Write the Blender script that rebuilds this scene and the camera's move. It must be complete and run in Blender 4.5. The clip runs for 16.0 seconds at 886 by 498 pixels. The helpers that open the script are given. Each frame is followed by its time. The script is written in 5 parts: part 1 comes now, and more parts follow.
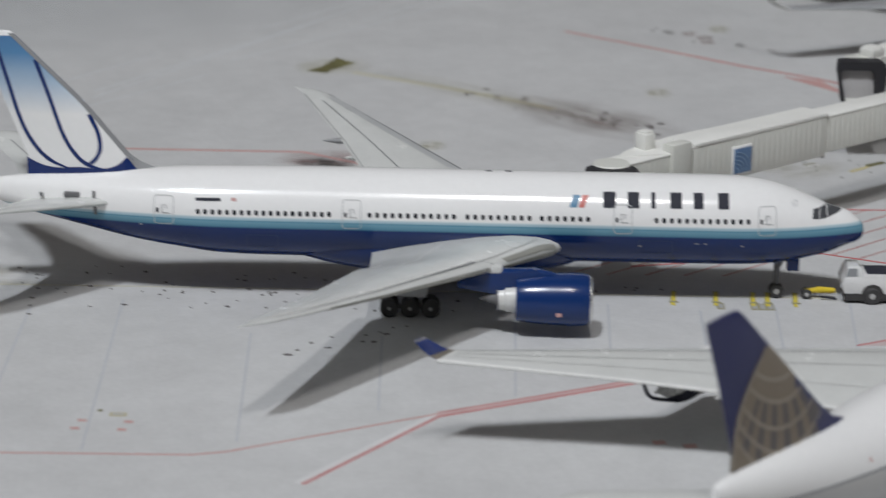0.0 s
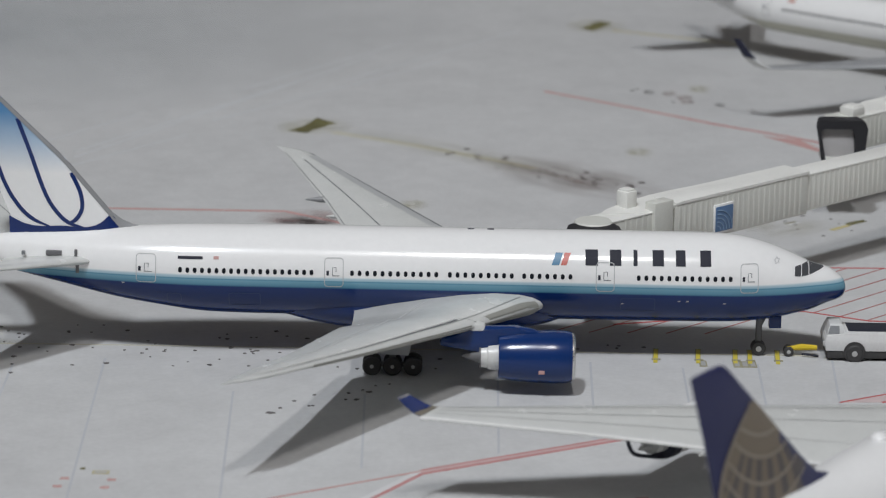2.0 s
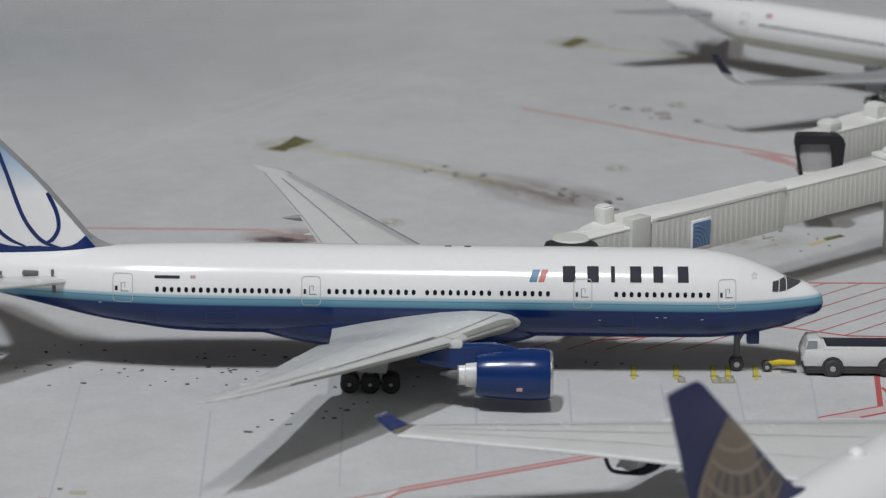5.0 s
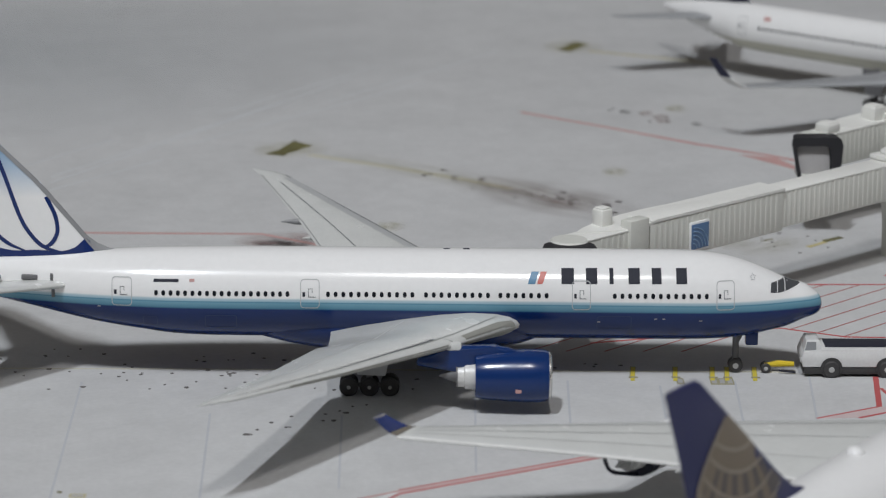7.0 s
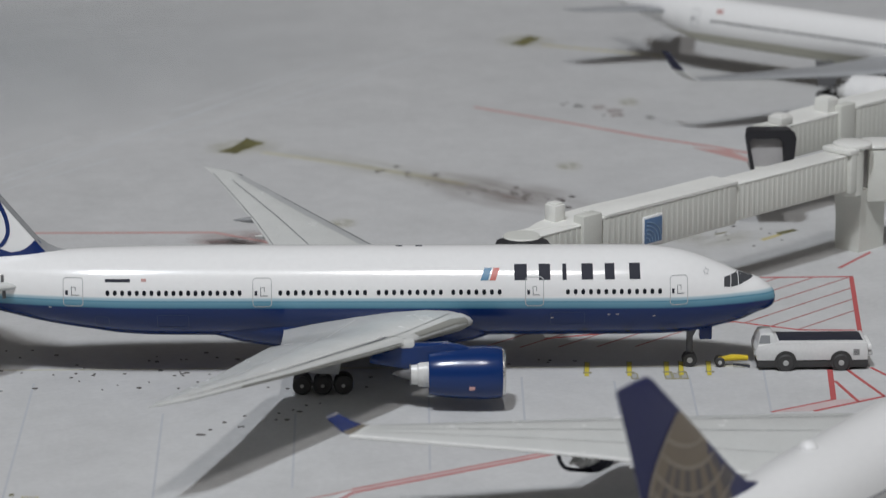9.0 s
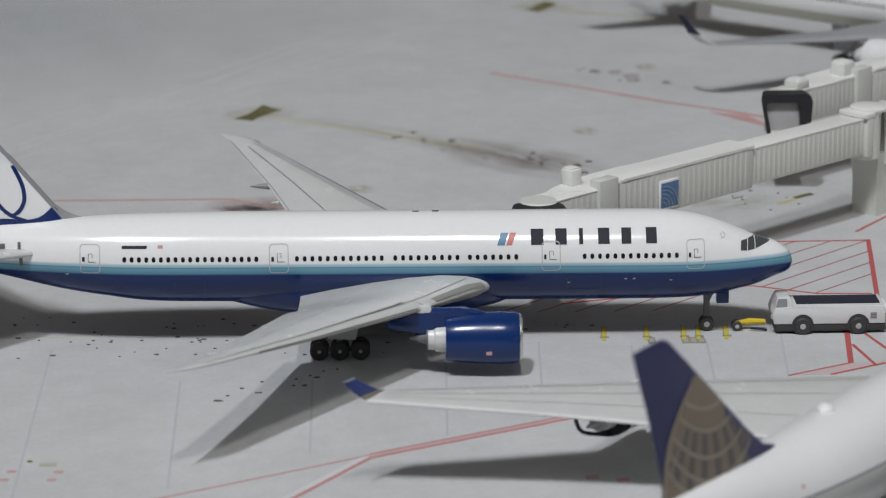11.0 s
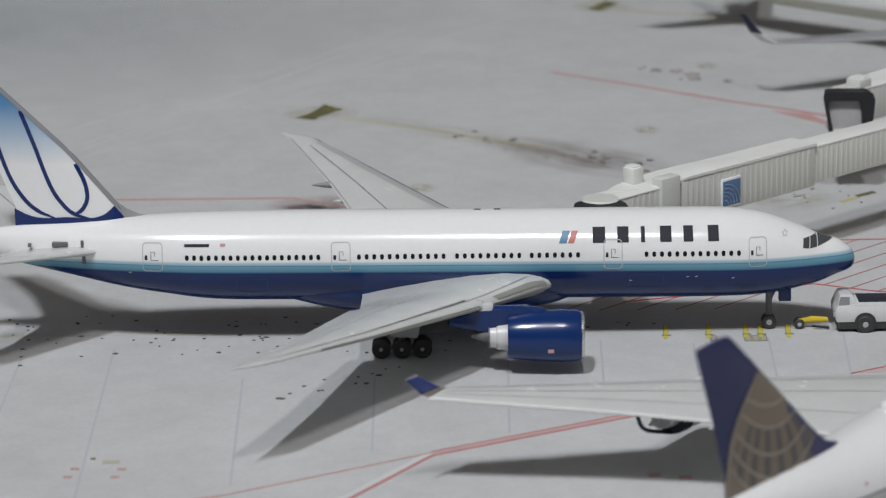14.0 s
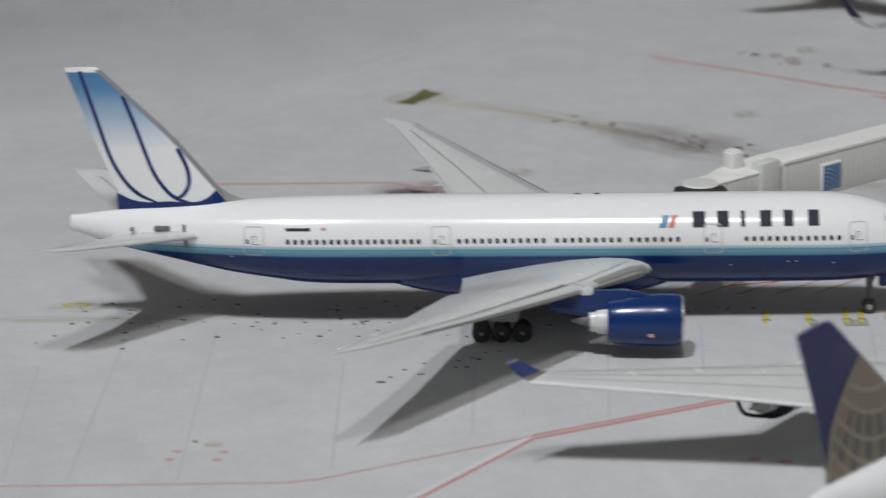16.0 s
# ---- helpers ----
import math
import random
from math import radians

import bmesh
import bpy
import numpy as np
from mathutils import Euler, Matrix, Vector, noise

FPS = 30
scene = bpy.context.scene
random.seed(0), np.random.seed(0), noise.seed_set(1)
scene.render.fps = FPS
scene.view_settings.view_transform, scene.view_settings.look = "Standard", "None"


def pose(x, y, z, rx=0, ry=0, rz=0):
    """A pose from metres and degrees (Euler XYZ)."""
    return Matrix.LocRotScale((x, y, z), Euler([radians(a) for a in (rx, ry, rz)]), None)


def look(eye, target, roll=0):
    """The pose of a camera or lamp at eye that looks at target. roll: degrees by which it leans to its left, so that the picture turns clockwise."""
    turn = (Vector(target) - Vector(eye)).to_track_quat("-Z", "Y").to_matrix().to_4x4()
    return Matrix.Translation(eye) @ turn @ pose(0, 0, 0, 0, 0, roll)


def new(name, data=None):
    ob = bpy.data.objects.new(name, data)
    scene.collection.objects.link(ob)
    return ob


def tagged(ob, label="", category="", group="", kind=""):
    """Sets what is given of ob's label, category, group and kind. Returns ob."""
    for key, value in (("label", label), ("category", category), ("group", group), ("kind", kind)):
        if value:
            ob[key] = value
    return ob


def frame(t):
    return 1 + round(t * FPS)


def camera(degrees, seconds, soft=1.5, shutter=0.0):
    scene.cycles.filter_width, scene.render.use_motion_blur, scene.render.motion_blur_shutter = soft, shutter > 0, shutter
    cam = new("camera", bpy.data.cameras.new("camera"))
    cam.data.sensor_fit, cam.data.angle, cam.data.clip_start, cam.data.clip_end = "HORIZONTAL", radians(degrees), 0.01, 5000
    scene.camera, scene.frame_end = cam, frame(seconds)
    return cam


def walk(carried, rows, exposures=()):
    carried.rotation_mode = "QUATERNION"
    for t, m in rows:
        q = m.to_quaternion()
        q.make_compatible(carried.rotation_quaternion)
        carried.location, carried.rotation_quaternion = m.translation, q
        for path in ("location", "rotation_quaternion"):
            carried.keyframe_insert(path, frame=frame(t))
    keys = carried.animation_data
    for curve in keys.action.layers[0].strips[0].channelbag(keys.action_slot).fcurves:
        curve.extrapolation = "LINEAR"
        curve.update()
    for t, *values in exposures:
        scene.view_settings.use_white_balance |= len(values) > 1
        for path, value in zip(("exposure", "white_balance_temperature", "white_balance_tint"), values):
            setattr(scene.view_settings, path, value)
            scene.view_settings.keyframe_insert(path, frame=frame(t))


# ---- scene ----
# A table-top airport: die-cast airliners at 1:400 on a printed apron. All lengths below are in centimetres; CM turns them into metres.
CM = 0.01

cam = camera(16.38, 16.0, soft=1.2, shutter=0.9)
# the small lens opening that leaves the far planes and the nearest fin a little soft
cam.data.dof.use_dof, cam.data.dof.focus_distance, cam.data.dof.aperture_fstop = True, 0.555, 43
PATH = [
    (0, (0.834, -52.737, 16.492), (0.462, -0.980, 1.094), 0.704),
    (0.1, (0.821, -52.746, 16.497), (0.261, -0.950, 1.220), 0.634),
    (0.2, (0.809, -52.755, 16.502), (0.041, -0.920, 1.532), 0.564),
    (0.3, (0.796, -52.765, 16.507), (-0.103, -0.890, 1.638), 0.493),
    (0.5, (0.771, -52.783, 16.517), (-0.289, -0.830, 1.829), 0.353),
    (1, (0.733, -52.782, 16.446), (-0.229, -0.818, 1.791), 0.321),
    (1.5, (0.802, -52.793, 16.388), (0.737, -0.776, 1.891), 0.468),
    (2, (0.730, -52.781, 16.372), (0.758, -0.708, 2.076), 0.734),
    (2.5, (0.753, -52.816, 16.353), (0.802, -0.750, 2.029), 0.580),
    (3, (0.730, -52.829, 16.355), (0.817, -0.763, 2.034), 0.757),
    (3.5, (0.750, -52.823, 16.365), (0.908, -0.742, 2.099), 0.667),
    (4, (0.755, -52.756, 16.417), (1.237, -0.622, 2.355), 0.798),
    (4.5, (0.833, -52.762, 16.404), (1.423, -0.610, 2.412), 0.522),
    (5, (0.830, -52.725, 16.358), (1.156, -0.571, 2.362), 0.446),
    (7.5, (0.905, -52.810, 16.270), (1.302, -0.615, 2.431), 0.108),
    (8, (0.929, -52.686, 16.303), (1.735, -0.508, 2.418), -0.040),
    (8.5, (0.921, -52.647, 16.276), (1.725, -0.428, 2.545), 0.033),
    (9, (1.019, -52.630, 16.294), (2.019, -0.478, 2.324), -0.189),
    (11.5, (1.058, -52.649, 16.218), (1.668, -0.638, 1.710), -0.641),
    (12, (1.085, -52.684, 16.205), (1.645, -0.666, 1.720), -0.644),
    (12.5, (1.052, -52.653, 16.212), (1.560, -0.645, 1.692), -0.601),
    (13, (1.022, -52.684, 16.201), (1.347, -0.646, 1.781), -0.641),
    (13.5, (1.070, -52.707, 16.193), (0.859, -0.654, 1.825), -0.942),
    (14, (1.011, -52.683, 16.180), (0.638, -0.656, 1.723), -0.914),
    (14.5, (1.004, -52.708, 16.196), (0.439, -0.704, 1.663), -0.938),
    (15, (0.941, -52.725, 16.159), (-0.036, -0.756, 1.522), -0.921),
    (15.1, (0.928, -52.729, 16.165), (-0.232, -0.780, 1.520), -0.996),
    (15.2, (0.915, -52.732, 16.171), (-1.427, -0.804, 1.470), -1.072),
    (15.3, (0.903, -52.736, 16.178), (-1.590, -0.829, 1.376), -1.147),
    (15.4, (0.890, -52.739, 16.184), (-1.776, -0.853, 1.390), -1.223),
    (15.5, (0.877, -52.743, 16.190), (-1.854, -0.877, 1.406), -1.298),
    (15.6, (0.890, -52.761, 16.195), (-1.580, -0.883, 1.410), -1.311),
    (15.7, (0.903, -52.778, 16.200), (-1.256, -0.889, 1.416), -1.324),
    (15.8, (0.917, -52.796, 16.205), (-0.864, -0.894, 1.457), -1.337),
    (15.9, (0.930, -52.813, 16.210), (-0.924, -0.900, 1.490), -1.350),
    (16, (0.943, -52.831, 16.215), (-1.118, -0.906, 1.532), -1.363),
]
walk(cam, [(t, look(Vector(eye) * CM, Vector(target) * CM, roll)) for t, eye, target, roll in PATH],
     [(0, 0), (3.5, -0.01), (5, -0.03), (7.5, -0.05), (9, -0.06), (11.5, -0.01), (12.5, 0), (16, 0)])

# ---- light: a long ceiling tube behind the camera and a second one beside it, and the dim room ----
world = bpy.data.worlds.new("room")
world.use_nodes = True
world.node_tree.nodes["Background"].inputs[0].default_value = (0.75, 0.82, 0.9, 1)
world.node_tree.nodes["Background"].inputs[1].default_value = 0.28
scene.world = world


def area_lamp(name, at, target, length, width, watts, colour):
    data = bpy.data.lights.new(name, "AREA")
    data.shape, data.size, data.size_y = "RECTANGLE", length * CM, width * CM
    data.energy, data.color = watts, colour
    ob = new(name, data)
    ob.matrix_world = look(Vector(at) * CM, Vector(target) * CM)
    return tagged(ob, "white ceiling tube lamp above the table", "lamp")


area_lamp("ceiling_lamp", (14, -157, 259), (0, 0, 0), 9, 40, 21.5, (0.945, 0.93, 0.93))
area_lamp("ceiling_lamp", (-51, -144, 259), (0, 0, 0), 9, 40, 46.0, (0.888, 0.93, 0.99))

# ---- materials ----


def lin(r, g, b):
    return tuple(((c / 255 + 0.055) / 1.055) ** 2.4 if c > 10 else c / 255 / 12.92 for c in (r, g, b)) + (1.0,)


def nodes_of(name):
    m = bpy.data.materials.new(name)
    m.use_nodes = True
    return m, m.node_tree.nodes, m.node_tree.links, m.node_tree.nodes["Principled BSDF"]


def coat_of(name, colour, rough=0.35, metal=0.0, grain=0.06, scale=600.0, bump=0.02, spec=0.5):
    """A painted, moulded or cast surface: base colour with fine mottling at two scales and a slight relief."""
    m, n, l, b = nodes_of(name)
    tex = n.new("ShaderNodeTexCoord")
    fine, broad = n.new("ShaderNodeTexNoise"), n.new("ShaderNodeTexNoise")
    fine.inputs["Scale"].default_value, broad.inputs["Scale"].default_value = scale * 4, scale * 0.35
    fine.inputs["Detail"].default_value = broad.inputs["Detail"].default_value = 3
    add = n.new("ShaderNodeMath")
    add.operation = "ADD"
    ramp = n.new("ShaderNodeMapRange")
    ramp.inputs[1].default_value, ramp.inputs[2].default_value = 0.6, 1.4
    ramp.inputs[3].default_value, ramp.inputs[4].default_value = 1 - grain, 1 + grain
    mix = n.new("ShaderNodeVectorMath")
    mix.operation = "SCALE"
    mix.inputs[0].default_value = colour[:3]
    for noise_node in (fine, broad):
        l.new(tex.outputs["Object"], noise_node.inputs["Vector"])
    l.new(fine.outputs["Fac"], add.inputs[0])
    l.new(broad.outputs["Fac"], add.inputs[1])
    l.new(add.outputs[0], ramp.inputs[0])
    l.new(ramp.outputs[0], mix.inputs["Scale"])
    l.new(mix.outputs[0], b.inputs["Base Color"])
    rr = n.new("ShaderNodeMapRange")
    rr.inputs[3].default_value, rr.inputs[4].default_value = rough * 0.85, min(1, rough * 1.15)
    l.new(broad.outputs["Fac"], rr.inputs[0])
    l.new(rr.outputs[0], b.inputs["Roughness"])
    b.inputs["Metallic"].default_value, b.inputs["Specular IOR Level"].default_value = metal, spec
    if bump:
        bp = n.new("ShaderNodeBump")
        bp.inputs["Strength"].default_value, bp.inputs["Distance"].default_value = bump, 0.0002
        l.new(fine.outputs["Fac"], bp.inputs["Height"])
        l.new(bp.outputs[0], b.inputs["Normal"])
    return m


def livery(name, stops, rough=0.26, slope=0.0):
    """Paint in bands by height over the apron; stops: (cm, colour), each blending to the next."""
    m, n, l, b = nodes_of(name)
    tex, sep, rng, ramp = (n.new(k) for k in ("ShaderNodeTexCoord", "ShaderNodeSeparateXYZ", "ShaderNodeMapRange", "ShaderNodeValToRGB"))
    lo, hi = stops[0][0], stops[-1][0]
    rng.inputs[1].default_value, rng.inputs[2].default_value = lo * CM, hi * CM
    e = ramp.color_ramp.elements
    for k, (z, c) in enumerate(stops):
        at = (z - lo) / (hi - lo)
        el = e[0] if k == 0 else e[-1] if k == len(stops) - 1 else e.new(at)
        el.position, el.color = at, c
    grain = n.new("ShaderNodeTexNoise")
    grain.inputs["Scale"].default_value, grain.inputs["Detail"].default_value = 900, 4
    gr = n.new("ShaderNodeMapRange")
    gr.inputs[3].default_value, gr.inputs[4].default_value = 0.965, 1.025
    sc = n.new("ShaderNodeVectorMath")
    sc.operation = "SCALE"
    l.new(tex.outputs["Object"], sep.inputs[0])
    l.new(tex.outputs["Object"], grain.inputs["Vector"])
    tilt = n.new("ShaderNodeMath")
    tilt.operation, tilt.inputs[1].default_value = "MULTIPLY_ADD", slope
    l.new(sep.outputs["X"], tilt.inputs[0])
    l.new(sep.outputs["Z"], tilt.inputs[2])
    l.new(tilt.outputs[0], rng.inputs[0])
    l.new(rng.outputs[0], ramp.inputs[0])
    l.new(ramp.outputs[0], sc.inputs[0])
    l.new(grain.outputs["Fac"], gr.inputs[0])
    l.new(gr.outputs[0], sc.inputs["Scale"])
    l.new(sc.outputs[0], b.inputs["Base Color"])
    b.inputs["Roughness"].default_value, b.inputs["Specular IOR Level"].default_value = rough, 0.45
    bp = n.new("ShaderNodeBump")
    bp.inputs["Strength"].default_value, bp.inputs["Distance"].default_value = 0.03, 0.0002
    l.new(grain.outputs["Fac"], bp.inputs["Height"])
    l.new(bp.outputs[0], b.inputs["Normal"])
    return m


WHITE, NAVY = (0.87, 0.87, 0.86, 1), (0.006, 0.026, 0.126, 1)
SKY, PALE = (0.11, 0.275, 0.375, 1), (0.42, 0.57, 0.64, 1)
M_TULIP_BODY = livery("white_over_blue_paint", rough=0.14, slope=0.0085, stops=[(0.3, NAVY), (1.335, NAVY), (1.355, (0.06, 0.19, 0.30, 1)), (1.375, SKY), (1.455, (0.17, 0.36, 0.46, 1)), (1.465, (0.10, 0.26, 0.36, 1)), (1.475, (0.10, 0.26, 0.36, 1)), (1.485, (0.33, 0.51, 0.60, 1)), (1.515, PALE), (1.55, WHITE), (2.4, WHITE)])
M_TULIP_FIN = livery("fin_paint", [(2.0, WHITE), (3.2, WHITE), (3.75, (0.42, 0.53, 0.65, 1)), (4.3, (0.10, 0.24, 0.43, 1)), (4.60, (0.085, 0.20, 0.38, 1)), (4.61, WHITE), (4.8, WHITE)])
M_WHITE = coat_of("white_enamel", WHITE, 0.35)
M_GLOSS = coat_of("worn_glossy_white", (0.78, 0.78, 0.76, 1), 0.12, grain=0.1, scale=160, bump=0.9)
M_UNDERPALE = coat_of("pale_band_grey", (0.44, 0.45, 0.45, 1), 0.45)
# darker grey that paints shade under the wing's nose; the wing is all M_WING
M_NOSESHADE = coat_of("painted_shade_grey", (0.30, 0.30, 0.27, 1), 0.5)
M_WING = coat_of("wing_grey_enamel", (0.64, 0.65, 0.63, 1), 0.26, bump=0.12)
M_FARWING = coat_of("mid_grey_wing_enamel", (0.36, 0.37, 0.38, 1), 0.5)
M_STROKE = coat_of("royal_navy_enamel", (0.010, 0.028, 0.135, 1), 0.25)
M_NAVY = coat_of("navy_enamel", NAVY, 0.25)
M_DARKNAVY = coat_of("black_navy_enamel", (0.010, 0.012, 0.035, 1), 0.35)
M_BELLYLINE = coat_of("lighter_navy_print", (0.022, 0.05, 0.145, 1), 0.25)
M_WINGLET = coat_of("royal_blue_enamel", (0.012, 0.04, 0.24, 1), 0.25)
M_BLUE = coat_of("blue_enamel", (0.006, 0.031, 0.138, 1), 0.2)
M_GOLD = coat_of("gold_enamel", (0.23, 0.188, 0.14, 1), 0.45)
M_GLOBECELL = coat_of("brown_navy_enamel", (0.115, 0.10, 0.10, 1), 0.45)
M_GOLDLINE = coat_of("pale_gold_enamel", (0.38, 0.33, 0.26, 1), 0.45)
M_GREYLINE = coat_of("grey_print", (0.16, 0.17, 0.18, 1), 0.5)
M_DOORLINE = coat_of("door_grey_print", (0.48, 0.49, 0.49, 1), 0.5)
M_WINGLINE = coat_of("faint_grey_print", (0.30, 0.31, 0.31, 1), 0.5)
M_FAINTLINE = coat_of("very_faint_grey_print", (0.53, 0.54, 0.53, 1), 0.45)
M_PALELINE = coat_of("pale_grey_print", (0.42, 0.43, 0.44, 1), 0.5)
M_DARK = coat_of("dark_print", (0.03, 0.032, 0.045, 1), 0.6, spec=0.2)
M_GLASS = coat_of("window_print", (0.03, 0.035, 0.045, 1), 0.2)
M_SCREEN = coat_of("windscreen_print", (0.075, 0.078, 0.085, 1), 0.25)
M_RUBBER = coat_of("black_rubber", (0.045, 0.044, 0.044, 1), 0.6)
M_SILVER = coat_of("silver_metal", (0.70, 0.70, 0.68, 1), 0.28, metal=0.8)
M_NOZZLE = coat_of("pale_nozzle_paint", (0.70, 0.70, 0.68, 1), 0.28, bump=0.3)
M_BARE = coat_of("bare_grey_paint", (0.27, 0.275, 0.28, 1), 0.45)
M_HUB = coat_of("grey_hub", (0.45, 0.45, 0.44, 1), 0.4)
M_GEAR = coat_of("gear_grey", (0.15, 0.15, 0.155, 1), 0.5)
M_CABPALE = coat_of("pale_grey_plastic", (0.62, 0.63, 0.62, 1), 0.3)
M_CABGLASS = coat_of("grey_window_print", (0.24, 0.25, 0.26, 1), 0.35)
M_TRUCK = coat_of("chalky_white_paint", (0.68, 0.68, 0.67, 1), 0.5)
M_INNER = coat_of("grey_cab_lining", (0.48, 0.47, 0.47, 1), 0.7)
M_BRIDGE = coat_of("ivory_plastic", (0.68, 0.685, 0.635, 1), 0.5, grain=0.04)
# lighter copy of the ivory, for roofs, lids, caps and roof boxes
M_ROOF = coat_of("lighter_ivory_plastic", (0.82, 0.82, 0.78, 1), 0.5, grain=0.04)
M_BELLOWS = coat_of("black_bellows", (0.022, 0.022, 0.026, 1), 0.6)
M_SIGN = coat_of("blue_sign", (0.10, 0.19, 0.35, 1), 0.4)
M_SIGNLINE = coat_of("pale_blue_print", (0.24, 0.36, 0.52, 1), 0.4)
M_RED = coat_of("red_print", (0.50, 0.10, 0.10, 1), 0.7)
M_HATCH = coat_of("dull_red_print", (0.40, 0.12, 0.11, 1), 0.7)
M_REDPALE = coat_of("pale_red_print", (0.55, 0.33, 0.31, 1), 0.7)
M_WHITEPRINT = coat_of("white_print", (0.66, 0.66, 0.66, 1), 0.7)
M_YELLOW = coat_of("yellow_print", (0.55, 0.45, 0.10, 1), 0.7)
M_YELLOWPALE = coat_of("pale_yellow_print", (0.50, 0.46, 0.29, 1), 0.7)
M_STOPBAR = coat_of("bright_yellow_print", (0.66, 0.55, 0.06, 1), 0.6)
M_BARRIM = coat_of("olive_grey_print", (0.33, 0.31, 0.20, 1), 0.7, grain=0.15)
M_FADED = coat_of("faded_yellow_print", (0.555, 0.54, 0.45, 1), 0.7)
M_YELLOWWORN = coat_of("worn_yellow_print", (0.55, 0.48, 0.24, 1), 0.7, grain=0.2)
M_REDWORN = coat_of("worn_red_print", (0.52, 0.25, 0.245, 1), 0.7, grain=0.12)
M_PINKFILL = coat_of("pink_print", (0.57, 0.40, 0.39, 1), 0.7, grain=0.12)
M_PINKPALE = coat_of("pale_pink_print", (0.60, 0.49, 0.485, 1), 0.7, grain=0.12)
M_BOXGREY = coat_of("mid_grey_print", (0.40, 0.40, 0.40, 1), 0.7)
M_OLIVE = coat_of("olive_print", (0.15, 0.14, 0.055, 1), 0.8, grain=0.6, scale=400)
M_TOW = coat_of("yellow_paint", (0.70, 0.52, 0.03, 1), 0.4)
M_FLAGRED = coat_of("red_decal", (0.55, 0.13, 0.10, 1), 0.4)
M_FLAGBLUE = coat_of("light_blue_decal", (0.06, 0.20, 0.34, 1), 0.4)
M_JOINT = coat_of("joint_print", (0.50, 0.515, 0.54, 1), 0.75)
M_SPECK = coat_of("dark_speck", (0.14, 0.13, 0.125, 1), 0.8)


def stain_of(name, colour, strength, grain=25.0, lo=0.25):
    """Soft-edged dirt in the print: clear at its rim, patchy inside."""
    m, n, l, b = nodes_of(name)
    tex, ball, noise, rng, mul, thin, mix = (n.new(k) for k in ("ShaderNodeTexCoord", "ShaderNodeTexGradient", "ShaderNodeTexNoise", "ShaderNodeMapRange", "ShaderNodeMath", "ShaderNodeBsdfTransparent", "ShaderNodeMixShader"))
    ball.gradient_type = "SPHERICAL"
    noise.inputs["Scale"].default_value, noise.inputs["Detail"].default_value = grain / 10, 5
    rng.inputs[1].default_value, rng.inputs[2].default_value = lo, 0.75
    rng.inputs[3].default_value, rng.inputs[4].default_value = 0.0, strength * 2
    mul.operation, mul.use_clamp = "MULTIPLY", True
    l.new(tex.outputs["Generated"], noise.inputs["Vector"])
    shift = n.new("ShaderNodeMapping")
    shift.inputs["Location"].default_value, shift.inputs["Scale"].default_value = (-1, -1, 0), (2, 2, 0)
    l.new(tex.outputs["Generated"], shift.inputs["Vector"])
    l.new(shift.outputs[0], ball.inputs["Vector"])
    l.new(noise.outputs["Fac"], rng.inputs[0])
    l.new(rng.outputs[0], mul.inputs[0])
    l.new(ball.outputs["Fac"], mul.inputs[1])
    b.inputs["Base Color"].default_value, b.inputs["Roughness"].default_value, b.inputs["Specular IOR Level"].default_value = colour, 0.7, 0.2
    l.new(mul.outputs[0], mix.inputs[0])
    l.new(thin.outputs[0], mix.inputs[1])
    l.new(b.outputs[0], mix.inputs[2])
    l.new(mix.outputs[0], n["Material Output"].inputs[0])
    return m


M_BROWNSTAIN = stain_of("brown_stain", (0.27, 0.22, 0.20, 1), 0.42, 60)
M_PINKSTAIN = stain_of("pink_stain", (0.44, 0.30, 0.28, 1), 0.6, 30)
M_DARKSTAIN = stain_of("dark_stain", (0.10, 0.09, 0.09, 1), 0.6, 40)
M_YELLOWSTAIN = stain_of("yellowish_stain", (0.45, 0.41, 0.26, 1), 0.2, 50)
M_YELLOWSPOT = stain_of("yellow_blotch", (0.46, 0.41, 0.18, 1), 0.4, 30)
M_PALESTREAK = coat_of("pale_streak_print", (0.605, 0.62, 0.63, 1), 0.7, grain=0.05, scale=200)
M_TAXIWAY = stain_of("blue_grey_print_and_falloff", (0.34, 0.385, 0.42, 1), 0.24, 12, 0.0)
M_WALL = coat_of("wall_paint", (0.128, 0.115, 0.106, 1), 0.8, scale=30)


